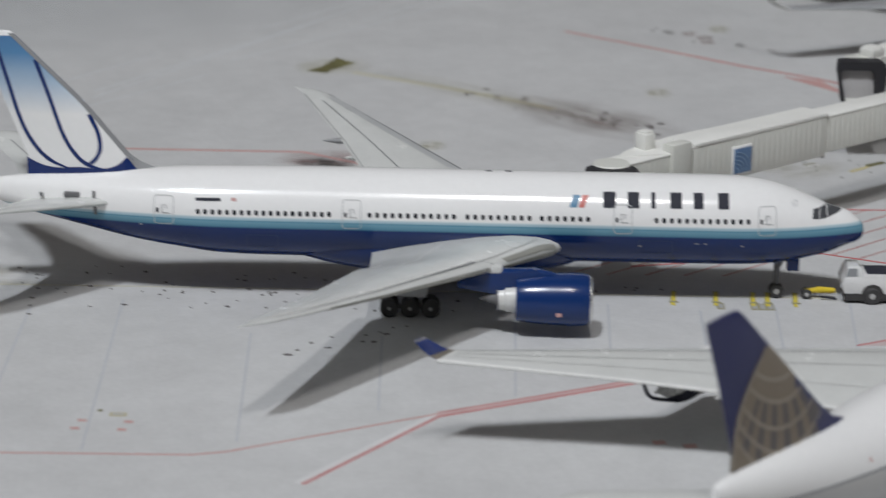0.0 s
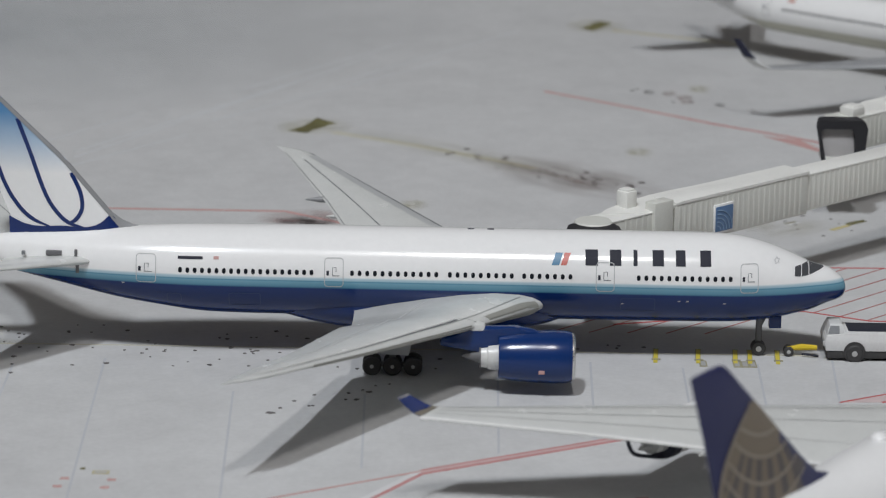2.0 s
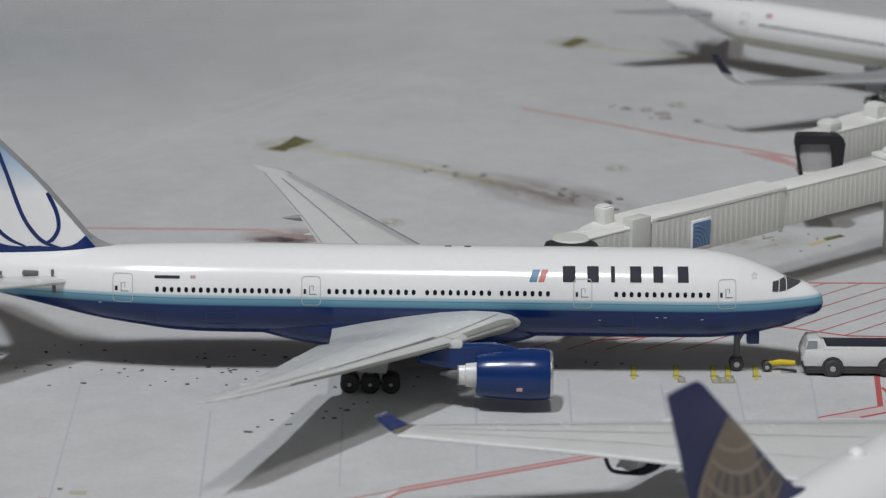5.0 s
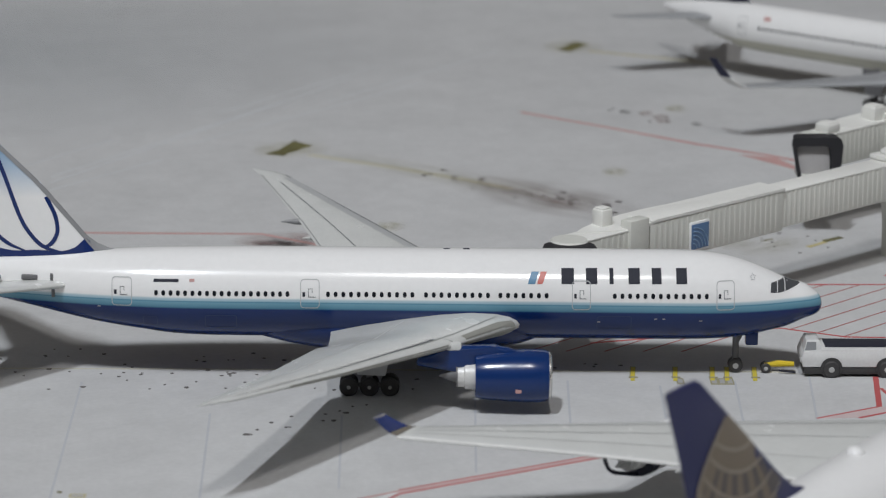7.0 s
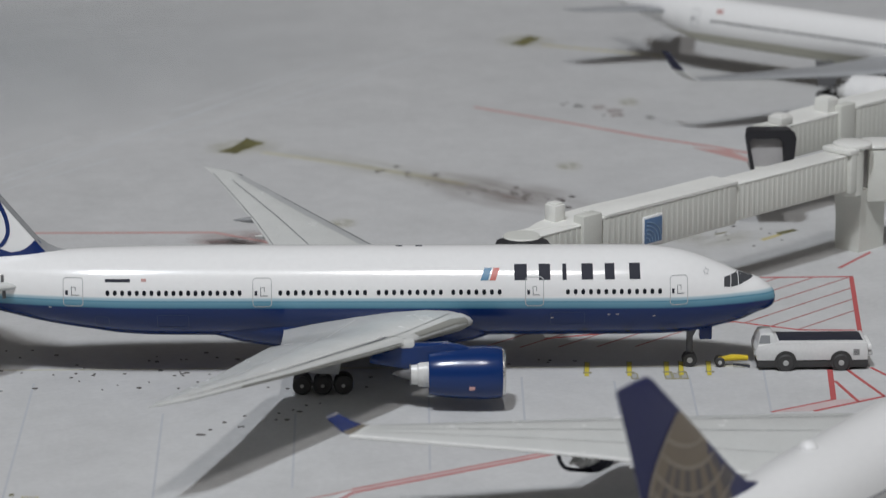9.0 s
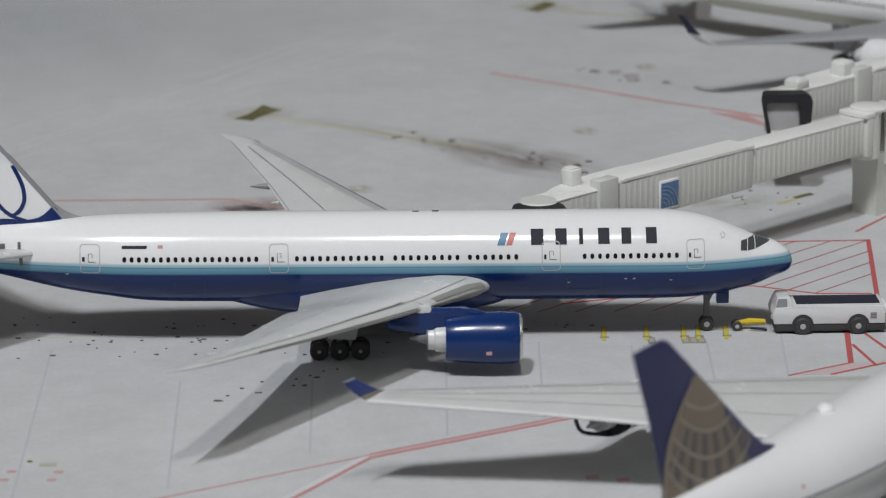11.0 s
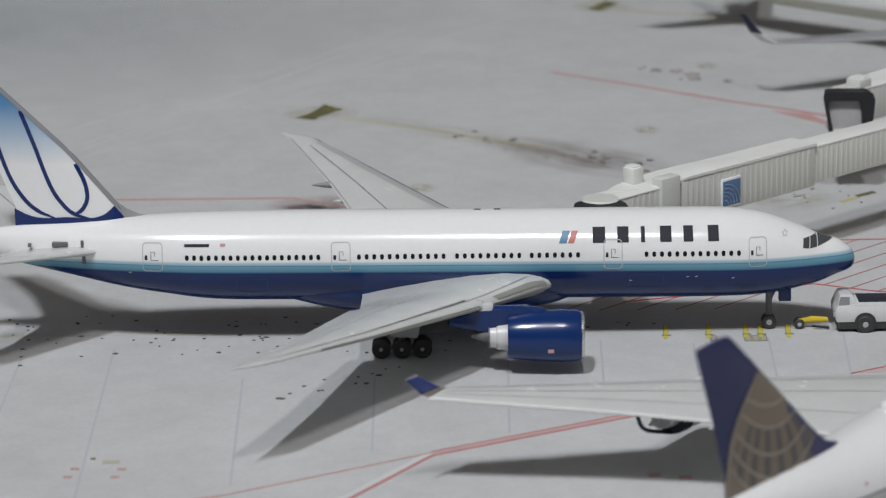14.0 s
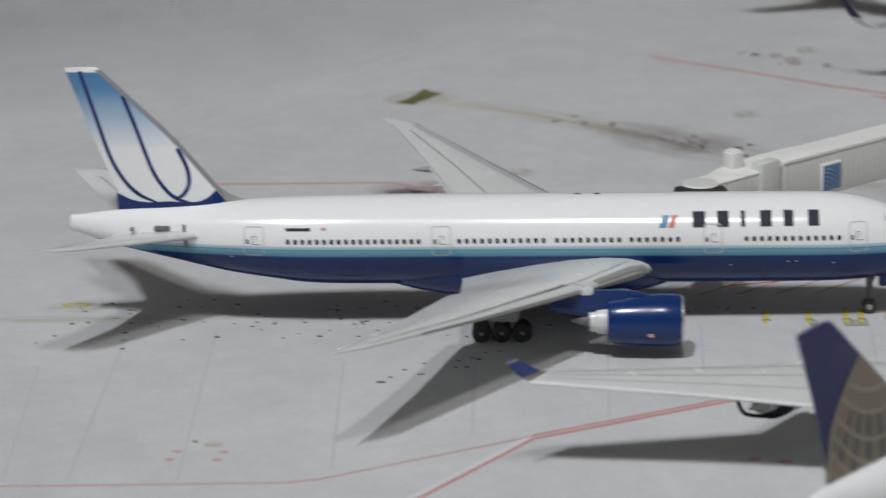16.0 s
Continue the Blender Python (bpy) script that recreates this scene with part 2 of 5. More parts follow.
def apron_material():
    """A printed grey apron sheet: mottled print, broad blotches, faint lengthwise scuffs."""
    m, n, l, b = nodes_of("printed_apron")
    tex = n.new("ShaderNodeTexCoord")
    col = None
    base = n.new("ShaderNodeRGB")
    base.outputs[0].default_value = (0.572, 0.575, 0.573, 1)
    col = base.outputs[0]
    for scale, detail, low, high, stretch in ((7, 4, 0.95, 1.05, (1, 1, 1)), (60, 5, 0.955, 1.04, (1, 1, 1)), (220, 4, 0.965, 1.03, (1, 1, 1)), (900, 4, 0.965, 1.035, (1, 1, 1)), (22, 3, 0.98, 1.02, (0.7, 1.4, 1))):
        mp, t, r, s = (n.new(k) for k in ("ShaderNodeMapping", "ShaderNodeTexNoise", "ShaderNodeMapRange", "ShaderNodeVectorMath"))
        mp.inputs["Scale"].default_value = stretch
        mp.inputs["Rotation"].default_value = (0, 0, -0.35)
        t.inputs["Scale"].default_value, t.inputs["Detail"].default_value = scale, detail
        r.inputs[1].default_value, r.inputs[2].default_value = 0.3, 0.7
        r.inputs[3].default_value, r.inputs[4].default_value = low, high
        s.operation = "SCALE"
        l.new(tex.outputs["Object"], mp.inputs["Vector"])
        l.new(mp.outputs[0], t.inputs["Vector"])
        l.new(t.outputs["Fac"], r.inputs[0])
        l.new(col, s.inputs[0])
        l.new(r.outputs[0], s.inputs["Scale"])
        col = s.outputs[0]
    l.new(col, b.inputs["Base Color"])
    b.inputs["Roughness"].default_value, b.inputs["Specular IOR Level"].default_value = 0.6, 0.3
    return m


M_APRON = apron_material()

# ---- mesh helpers, all in centimetres ----


def mesh_of(bm, name, smooth=35):
    for v in bm.verts:
        v.co *= CM
    bmesh.ops.recalc_face_normals(bm, faces=bm.faces)
    me = bpy.data.meshes.new(name)
    for f in bm.faces:
        f.smooth = True
    bm.to_mesh(me)
    bm.free()
    me.set_sharp_from_angle(angle=radians(smooth))
    return me


def part(name, bm, material, parent=None, label="", smooth=35, at=None):
    """One bmesh as one mesh object, a part under its parent."""
    ob = new(name, mesh_of(bm, name, smooth))
    ob.data.materials.append(material)
    if parent:
        ob.parent = parent
    if at:
        ob.location = Vector(at) * CM
    return tagged(ob, label)


def again(ob, parent, at, name=None):
    """The same mesh once more, at another place."""
    o = new(name or ob.name.split(".")[0], ob.data)
    o.parent, o.location = parent, Vector(at) * CM
    return o


def empty(name, m, label, category, group="", kind=""):
    ob = new(name)
    ob.matrix_world = m
    return tagged(ob, label, category, group, kind)


def place(x, y, z=0, turn=0):
    return pose(x * CM, y * CM, z * CM, 0, 0, turn)


def loft(rings, cap=True, closed=True):
    bm = bmesh.new()
    rows = [[bm.verts.new(p) for p in ring] for ring in rings]
    for a, b in zip(rows, rows[1:]):
        n = len(a)
        for k in range(n if closed else n - 1):
            bm.faces.new((a[k], a[(k + 1) % n], b[(k + 1) % n], b[k]))
    if cap and closed:
        bm.faces.new(rows[0])
        bm.faces.new(rows[-1])
    return bm


def lathe(profile, centre=(0, 0, 0), seg=28, axis="x", flat=1.0):
    """Turned round an axis; profile: (along, radius)."""
    rings = []
    for a, r in profile:
        ring = []
        for k in range(seg):
            c, s = r * math.cos(2 * math.pi * k / seg), r * math.sin(2 * math.pi * k / seg)
            p = {"x": (a, c, s * flat), "y": (c, a, s), "z": (c, s, a)}[axis]
            ring.append(Vector(centre) + Vector(p))
        rings.append(ring)
    return loft(rings)


def box(x0, x1, y0, y1, z0, z1, bevel=0.02, bm=None):
    own = bm is None
    bm = bm or bmesh.new()
    made = bmesh.ops.create_cube(bm, size=1)["verts"]
    for v in made:
        v.co = Vector(((x0 + x1) / 2 + v.co.x * (x1 - x0), (y0 + y1) / 2 + v.co.y * (y1 - y0), (z0 + z1) / 2 + v.co.z * (z1 - z0)))
    if bevel:
        edges = {e for v in made for e in v.link_edges}
        bmesh.ops.bevel(bm, geom=list(edges), offset=bevel, segments=2, affect="EDGES", profile=0.5)
    return bm


def prism(outline, axis, a, b, bevel=0.0):
    """An outline in two axes pushed along the third from a to b."""
    bm = bmesh.new()
    put = {"x": lambda u, v, w: (w, u, v), "y": lambda u, v, w: (u, w, v), "z": lambda u, v, w: (u, v, w)}[axis]
    lo, hi = [bm.verts.new(put(u, v, a)) for u, v in outline], [bm.verts.new(put(u, v, b)) for u, v in outline]
    bm.faces.new(lo)
    bm.faces.new(hi)
    for k in range(len(outline)):
        j = (k + 1) % len(outline)
        bm.faces.new((lo[k], lo[j], hi[j], hi[k]))
    if bevel:
        bmesh.ops.bevel(bm, geom=list(bm.edges), offset=bevel, segments=2, affect="EDGES", profile=0.5)
    return bm


def tube(points, r, seg=8):
    pts = [Vector(p) for p in points]
    rings = []
    for k, p in enumerate(pts):
        d = (pts[min(k + 1, len(pts) - 1)] - pts[max(k - 1, 0)]).normalized()
        side = d.cross(Vector((0, 0, 1)) if abs(d.z) < 0.9 else Vector((1, 0, 0))).normalized()
        up = side.cross(d)
        rr = r[k] if isinstance(r, (list, tuple)) else r
        rings.append([p + rr * (math.cos(2 * math.pi * j / seg) * side + math.sin(2 * math.pi * j / seg) * up) for j in range(seg)])
    return loft(rings)


def curve_through(points, steps=6):
    """Points of a smooth curve through the given ones."""
    pts = [np.array(p, float) for p in points]
    pts = [2 * pts[0] - pts[1], *pts, 2 * pts[-1] - pts[-2]]
    out = []
    for a, b, c, d in zip(pts, pts[1:], pts[2:], pts[3:]):
        for k in range(steps):
            t = k / steps
            out.append(0.5 * (2 * b + (c - a) * t + (2 * a - 5 * b + 4 * c - d) * t * t + (3 * b - a - 3 * c + d) * t**3))
    return out + [pts[-2]]


# ---- airliners ----


def foil(u):
    return 5 * (0.2969 * math.sqrt(u) - 0.126 * u - 0.3516 * u**2 + 0.2843 * u**3 - 0.1015 * u**4)


US = [0.0, 0.012, 0.05, 0.12, 0.25, 0.42, 0.62, 0.82, 1.0]


def wing_rings(stations, side, upright=False):
    """stations: (span, leading x, trailing x, height, thickness). upright: a fin, whose span is its height."""
    rings = []
    for s, le, te, z, th, *twist in stations:
        ring = []
        for sign, us in ((1, US), (-1, US[-2:0:-1])):
            for u in us:
                x, h = le + (te - le) * u, sign * th * foil(u) * 0.5 * 2
                ring.append((x, h, s) if upright else (x, side * s, z + h * (1.0 if sign > 0 else 0.8) + (twist[0] if twist else 0) * (0.5 - u)))
        rings.append(ring)
    return rings


class Hull:
    """A fuselage: (x, centre height, half width, half height) from tail to nose, and places on its skin."""

    def __init__(self, sections):
        self.rows = curve_through(sections, 5)

    def at(self, x):
        xs = [r[0] for r in self.rows]
        return [float(np.interp(x, xs, [r[k] for r in self.rows])) for k in (1, 2, 3)]

    def mesh(self, seg=44):
        return loft([[(x, ry * math.cos(2 * math.pi * k / seg), zc + rz * math.sin(2 * math.pi * k / seg)) for k in range(seg)] for x, zc, ry, rz in self.rows])

    def skin(self, x, z, side=-1, out=0.004):
        zc, ry, rz = self.at(x)
        s = max(-0.999, min(0.999, (z - zc) / rz))
        c = math.sqrt(1 - s * s)
        normal = Vector((0, side * c / max(ry, 1e-4), s / max(rz, 1e-4))).normalized()
        return Vector((x, side * ry * c, zc + rz * s)) + out * normal

    def patch(self, corners, side=-1, nu=6, nv=6, out=0.005):
        """A decal on the skin between four corners (x, z), given round."""
        (a, b, c, d) = [np.array(p, float) for p in corners]
        grid = []
        for i in range(nu + 1):
            u = i / nu
            row = []
            for j in range(nv + 1):
                v = j / nv
                x, z = (a * (1 - u) + b * u) * (1 - v) + (d * (1 - u) + c * u) * v
                row.append(self.skin(x, z, side, out))
            grid.append(row)
        return loft(grid, cap=False, closed=False)

    def line(self, points, width, side=-1, out=0.006):
        """A printed line along (x, z) points on the skin."""
        rows = []
        for k, p in enumerate(points):
            a, b = np.array(points[max(k - 1, 0)]), np.array(points[min(k + 1, len(points) - 1)])
            t = (b - a) / max(np.linalg.norm(b - a), 1e-6)
            n = np.array((-t[1], t[0])) * width / 2
            rows.append([self.skin(*(np.array(p) + n), side, out), self.skin(*(np.array(p) - n), side, out)])
        return loft(rows, cap=False, closed=False)


def rounded(x0, x1, z0, z1, r, n=4):
    out = []
    for cx, cz, a0 in ((x1 - r, z1 - r, 0), (x0 + r, z1 - r, 90), (x0 + r, z0 + r, 180), (x1 - r, z0 + r, 270)):
        out += [(cx + r * math.cos(radians(a0 + 90 * k / n)), cz + r * math.sin(radians(a0 + 90 * k / n))) for k in range(n + 1)]
    return out + out[:1]


def dense(path, step=0.05):
    """The same path with more points on its long runs."""
    out = [path[0]]
    for a, b in zip(path, path[1:]):
        n = max(1, int(math.dist(a, b) / step))
        out += [(a[0] + (b[0] - a[0]) * k / n, a[1] + (b[1] - a[1]) * k / n) for k in range(1, n + 1)]
    return out


def wheel_set(parent, x, y, r=0.16, w=0.09, hub=0.52):
    """A tyre with its hub, lying on the apron."""
    tyre = part("tyre", lathe([(-w / 2, r * hub * 0.95), (-w / 2, r * 0.85), (-w * 0.3, r), (w * 0.3, r), (w / 2, r * 0.85), (w / 2, r * hub * 0.95)], seg=20, axis="y"), M_RUBBER, parent, "black rubber tyre", at=(x, y, r))
    part("hub", lathe([(-w * 0.58, r * 0.1), (-w * 0.58, r * hub * 0.65), (-w * 0.4, r * hub), (w * 0.4, r * hub), (w * 0.58, r * hub * 0.65), (w * 0.58, r * 0.1)], seg=14, axis="y"), M_HUB, tyre, "grey hub")
    return tyre


def engine(parent, x0, x1, y, z, r, cowl, pylon_outline, half=0.05, core_len=0.32):
    """A nacelle with inlet lip, fan, exhaust and pylon; x1 is the inlet, x0 the cowl's rear."""
    L = x1 - x0
    e = part("engine", lathe([(x1 - 0.05 * L, r * 0.74), (x1 - 0.04 * L, r * 0.86), (x1 - 0.04 * L, r * 0.96), (x1 - 0.1 * L, r * 1.02), (x1 - 0.3 * L, r * 1.045), (x1 - 0.6 * L, r * 1.0), (x1 - 0.85 * L, r * 0.935), (x0 + 0.02, r * 0.875), (x0, r * 0.86), (x0 + 0.02, r * 0.78)], (0, y, z), 36), cowl, parent, "glossy engine cowl")
    part("inlet_lip", lathe([(x1 - 0.045 * L, r * 0.945), (x1 - 0.02 * L, r * 0.935), (x1, r * 0.86), (x1 - 0.01, r * 0.79), (x1 - 0.05 * L, r * 0.755), (x1 - 0.2 * L, r * 0.75)], (0, y, z), 36), M_SILVER, e, "bright metal inlet lip")
    part("fan", lathe([(x1 - 0.16 * L, r * 0.74), (x1 - 0.15 * L, r * 0.2), (x1 - 0.06 * L, 0.01)], (0, y, z), 20), M_GEAR, e)
    part("exhaust", lathe([(x0 + 0.1, r * 0.55), (x0, r * 0.56), (x0 - core_len * 0.55, r * 0.52), (x0 - core_len * 0.6, r * 0.46), (x0 - core_len, r * 0.43), (x0 - core_len, r * 0.36)], (0, y, z), 24), M_NOZZLE, e, "pale metal exhaust nozzle")
    part("nozzle_rim", lathe([(x0 - core_len * 1.02, r * 0.38), (x0 - core_len * 1.02, r * 0.46), (x0 - core_len * 0.94, r * 0.47), (x0 - core_len * 0.94, r * 0.38)], (0, y, z), 24), M_GEAR if cowl is M_BLUE else M_HUB, e)
    part("tail_cone", lathe([(x0 - core_len + 0.03, r * 0.3), (x0 - core_len - 0.12, r * 0.2), (x0 - core_len - 0.3, 0.02)], (0, y, z), 16), M_GEAR if cowl is M_BLUE else M_HUB, e)
    part("pylon", prism(pylon_outline, "y", y - half, y + half, half * 0.7), cowl, e)
    return e


def printed(parent, hull, windows, doors, row_z, door_z, near=-1, slope=0.0):
    """Cabin windows as printed ovals and doors as printed outlines on one side."""
    first = None
    for a, b, n in windows:
        for k in range(n):
            x = a + (b - a) * k / (n - 1)
            window_z = row_z + slope * x
            ring = rounded(-0.033, 0.033, -0.048, 0.048, 0.032, 3)[:-1]
            p = hull.skin(x, window_z, near, 0.005)
            zc, ry, rz = hull.at(x)
            s = (window_z - zc) / rz
            if first is None:
                bm = bmesh.new()
                bm.faces.new([bm.verts.new((u, -near * v * s, v * math.sqrt(1 - s * s))) for u, v in ring])
                bmesh.ops.solidify(bm, geom=bm.faces[:], thickness=0.002)
                first = part("cabin_window", bm, M_GLASS, parent, "dark printed oval cabin window")
                first.location = p * CM
            else:
                again(first, parent, p)
    for x0, x1 in doors:
        window_z, dz = row_z + slope * x0, slope * x0
        d = part("cabin_door", hull.line(dense(rounded(x0, x1, door_z[0] + dz, door_z[1] + dz, 0.06)), 0.014, near), M_DOORLINE, parent, "thin grey printed door outline")
        w = (x1 - x0)
        part("door_window", hull.patch([(x0 + w * 0.1, window_z - 0.045), (x0 + w * 0.24, window_z - 0.045), (x0 + w * 0.24, window_z + 0.035), (x0 + w * 0.1, window_z + 0.035)], near, 2, 2), M_DARK, d)
        part("door_handle", hull.line([(x0 + w * 0.42, window_z - 0.05), (x0 + w * 0.42, window_z + 0.09), (x0 + w * 0.62, window_z + 0.09), (x0 + w * 0.62, window_z + 0.02)], 0.012, near), M_GREYLINE, d)
        part("door_sill", hull.line([(x0 + w * 0.4, window_z - 0.05), (x0 + w * 0.8, window_z - 0.05)], 0.012, near), M_GREYLINE, d)


def flat_on(parent, name, rings_le_te, lines, side, material):
    """Thin panel lines on a wing's upper skin; lines: from (span part, chord part) to the same."""
    for (s0, u0), (s1, u1), w in lines:
        rows = []
        for k in range(13):
            q = k / 12
            s, u = s0 + (s1 - s0) * q, u0 + (u1 - u0) * q
            pts = [(*r, 0) for r in rings_le_te]
            sp = [r[0] for r in pts]
            le, te, z, th, tw = (float(np.interp(s, sp, [r[j] for r in pts])) for j in (1, 2, 3, 4, 5))
            mid = le + (te - le) * u
            zz = z + th * foil(u) + tw * (0.5 - u) + 0.004
            rows.append([(mid + w / 2, side * s, zz), (mid - w / 2, side * s, zz)])
        part(name, loft(rows, cap=False, closed=False), material, parent, "fine grey panel line")


def wing_pair(parent, stations, material, lines=(), winglet=None):
    made = []
    for side in (-1, 1):
        w = part("wing", loft(wing_rings(stations, side)), material, parent, "pale grey cast wing", smooth=50)
        flat_on(w, "panel_line", stations, lines, side, M_GREYLINE)
        if winglet:
            winglet(w, side)
        made.append(w)
    return made


def gear(parent, name, x, y, top, wheels, bar=0.05, door=None):
    g = part(name, tube([(x, y, 0.15), (x, y, top)], bar, 10), M_GEAR, parent, "grey landing gear leg")
    for dx, dy, r in wheels:
        wheel_set(g, x + dx, y + dy, r, hub=0.26 if r > 0.16 else 0.5)
    xs = [x + w[0] for w in wheels]
    if max(xs) - min(xs) > 0.1:
        part("bogie_beam", box(min(xs), max(xs), y - 0.03, y + 0.03, 0.12, 0.2, 0.01), M_GEAR, g)
    if abs(y) > 0.5:
        part("gear_door", prism([(x - 0.20, 0.41), (x + 0.28, 0.39), (x + 0.42, top), (x - 0.30, top)], "y", y - 0.235, y - 0.215, 0.006), door or M_GEAR, g, "flat landing gear door")
    else:
        part("drag_strut", tube([(x, y, 0.5), (x + 0.12, y, top)], bar * 0.6, 8), M_GEAR, g)
    return g


# -- the long white and blue wide-body in the middle --
BIG = Hull([(-7.79, 1.86, 0.08, 0.145), (-7.6, 1.84, 0.13, 0.18), (-7.0, 1.765, 0.24, 0.32), (-6.03, 1.678, 0.44, 0.473), (-5.05, 1.59, 0.62, 0.628), (-4.2, 1.54, 0.73, 0.724),
            (-3.4, 1.497, 0.785, 0.782), (-2.0, 1.483, 0.80, 0.80), (1.2, 1.46, 0.80, 0.80), (4.2, 1.44, 0.80, 0.80), (5.49, 1.433, 0.795, 0.797), (6.1, 1.415, 0.758, 0.763),
            (6.6, 1.373, 0.67, 0.67), (7.0, 1.337, 0.56, 0.542), (7.31, 1.303, 0.45, 0.432), (7.615, 1.322, 0.325, 0.322), (7.80, 1.295, 0.23, 0.23), (7.90, 1.28, 0.145, 0.145), (7.938, 1.272, 0.05, 0.05)])
wide = empty("wide_body_airliner", place(0, 0), "white die-cast wide-body airliner model with a blue belly on the apron", "model airplane", "model airliners")
fus = part("fuselage", BIG.mesh(), M_TULIP_BODY, wide, "white upper, pale blue band and navy belly")
part("wing_fairing", loft([[(x, ry * math.cos(a), zc + rz * math.sin(a)) for a in [2 * math.pi * k / 36 for k in range(36)]] for x, zc, ry, rz in
     curve_through([(-2.2, 1.02, 0.42, 0.30), (-1.95, 1.0, 0.50, 0.34), (-1.4, 0.95, 0.58, 0.42), (-0.6, 0.94, 0.64, 0.51), (1.0, 0.94, 0.64, 0.51), (2.0, 0.95, 0.62, 0.48), (2.6, 0.97, 0.54, 0.41), (3.0, 1.0, 0.3, 0.3)], 4)]), M_NAVY, fus, "navy wing fairing")
printed(fus, BIG, [(-3.855, -1.547, 19), (-0.836, 0.646, 12), (0.884, 1.972, 9), (2.19, 3.002, 7), (4.2, 5.818, 13)], [(-4.635, -4.29), (-1.316, -0.99), (3.456, 3.773), (6.0, 6.31)], 1.631, (1.385, 1.875), slope=-0.0047)
# title: plain upright bars; a slanted two-colour mark; a small plain bar and flag
for a, b in ((3.24, 3.51), (3.67, 3.92), (4.11, 4.18), (4.42, 4.67), (4.83, 5.05), (5.26, 5.50)):
    x0, x1 = (a + 0.025, b - 0.025) if b - a > 0.1 else (a, b)
    part("title_bar", BIG.patch([(x0, 1.81), (x1, 1.81), (x1, 2.05), (x0, 2.05)], -1, 3, 6), M_DARK, fus, "black printed title bar")
part("emblem", BIG.patch([(2.67, 1.81), (2.80, 1.81), (2.87, 2.0), (2.74, 2.0)], -1, 3, 6), M_FLAGBLUE, fus, "light blue slanted mark")
part("emblem", BIG.patch([(2.83, 1.81), (2.93, 1.81), (3.01, 2.0), (2.90, 2.0)], -1, 3, 6), M_FLAGRED, fus, "red slanted mark")
part("registration_bar", BIG.patch([(-3.90, 1.83), (-3.46, 1.83), (-3.46, 1.88), (-3.90, 1.88)], -1, 6, 2), M_DARK, fus, "small black printed bar")
part("flag", BIG.patch([(-3.27, 1.835), (-3.18, 1.835), (-3.18, 1.885), (-3.27, 1.885)], -1, 3, 3), M_REDPALE, fus, "tiny red printed flag")
for side in (-1, 1):
    for corners in ([(6.97, 1.60), (7.085, 1.585), (7.105, 1.755), (6.985, 1.745)], [(7.10, 1.583), (7.23, 1.592), (7.245, 1.765), (7.12, 1.758)], [(7.245, 1.594), (7.53, 1.665), (7.42, 1.735), (7.26, 1.765)]):
        part("cockpit_window", BIG.patch(corners, side), M_SCREEN, fus, "dark printed cockpit window")
    for x0, x1, z0, z1 in ((-4.1, -3.85, 1.02, 1.2), (-3.0, -2.45, 0.98, 1.24), (3.9, 4.5, 0.98, 1.24)):
        part("cargo_door", BIG.line(dense(rounded(x0, x1, z0, z1, 0.04)), 0.012, side), M_BELLYLINE, fus, "faint printed cargo door outline")

FIN = [(2.0, -4.72, -6.92, 0, 0.24), (2.26, -4.95, -6.86, 0, 0.22), (3.45, -5.91, -7.32, 0, 0.16), (4.65, -7.13, -7.75, 0, 0.10), (4.69, -7.19, -7.76, 0, 0.06)]


def on_fin(x, z, side=-1, out=0.006):
    sp = [r[0] for r in FIN]
    le, te, th = (float(np.interp(z, sp, [r[j] for r in FIN])) for j in (1, 2, 4))
    u = max(0.0, min(1.0, (x - le) / (te - le)))
    return (x, side * (th * foil(u) + out), z)


fin = part("fin", loft(wing_rings(FIN, 1, True)), M_TULIP_FIN, wide, "blue to white shaded tail fin", smooth=50)
for side in (-1, 1):
    for pts in ([(-7.49, 4.63), (-7.27, 3.88), (-7.02, 3.05), (-6.77, 2.60), (-6.52, 2.36), (-6.22, 2.23)], [(-6.75, 4.18), (-6.54, 3.60), (-6.28, 2.83), (-6.06, 2.47), (-5.86, 2.30), (-5.60, 2.22)],
                [(-5.82, 3.21), (-5.67, 2.88), (-5.63, 2.62), (-5.68, 2.46), (-5.77, 2.35), (-5.88, 2.31)]):
        c = curve_through(pts, 6)
        rows = []
        for k, p in enumerate(c):
            t = c[min(k + 1, len(c) - 1)] - c[max(k - 1, 0)]
            n = np.array((-t[1], t[0])) / np.linalg.norm(t) * 0.036 * min(1.0, 0.35 + 3.0 * (1 - k / (len(c) - 1)))
            rows.append([on_fin(*(p + n), side), on_fin(*(p - n), side)])
        part("fin_stroke", loft(rows, cap=False, closed=False), M_STROKE, fin, "navy curved stroke")
    up = curve_through([(-6.94, 2.40), (-6.66, 2.27), (-6.36, 2.23), (-6.01, 2.25), (-5.61, 2.23), (-5.35, 2.29), (-5.14, 2.46)], 5) + [np.array((-4.96, 2.29))]
    part("fin_base", loft([[on_fin(x, z, side, 0.007), on_fin(x, z + (2.06 - z) * 0.5, side, 0.007), on_fin(x, 2.06, side, 0.007)] for x, z in up], cap=False, closed=False), M_STROKE, fin, "navy band along the fin's foot")
    part("fin_edge", loft([[on_fin(x - d, z, side, 0.008) for d in (0, 0.006, 0.02, 0.05, 0.09)] for x, z in [(float(np.interp(q, [2.25, 3.45, 4.65], [-4.92, -5.91, -7.13])), q) for q in np.linspace(2.25, 4.65, 14)]], cap=False, closed=False), M_BARE, fin, "bare grey leading edge")
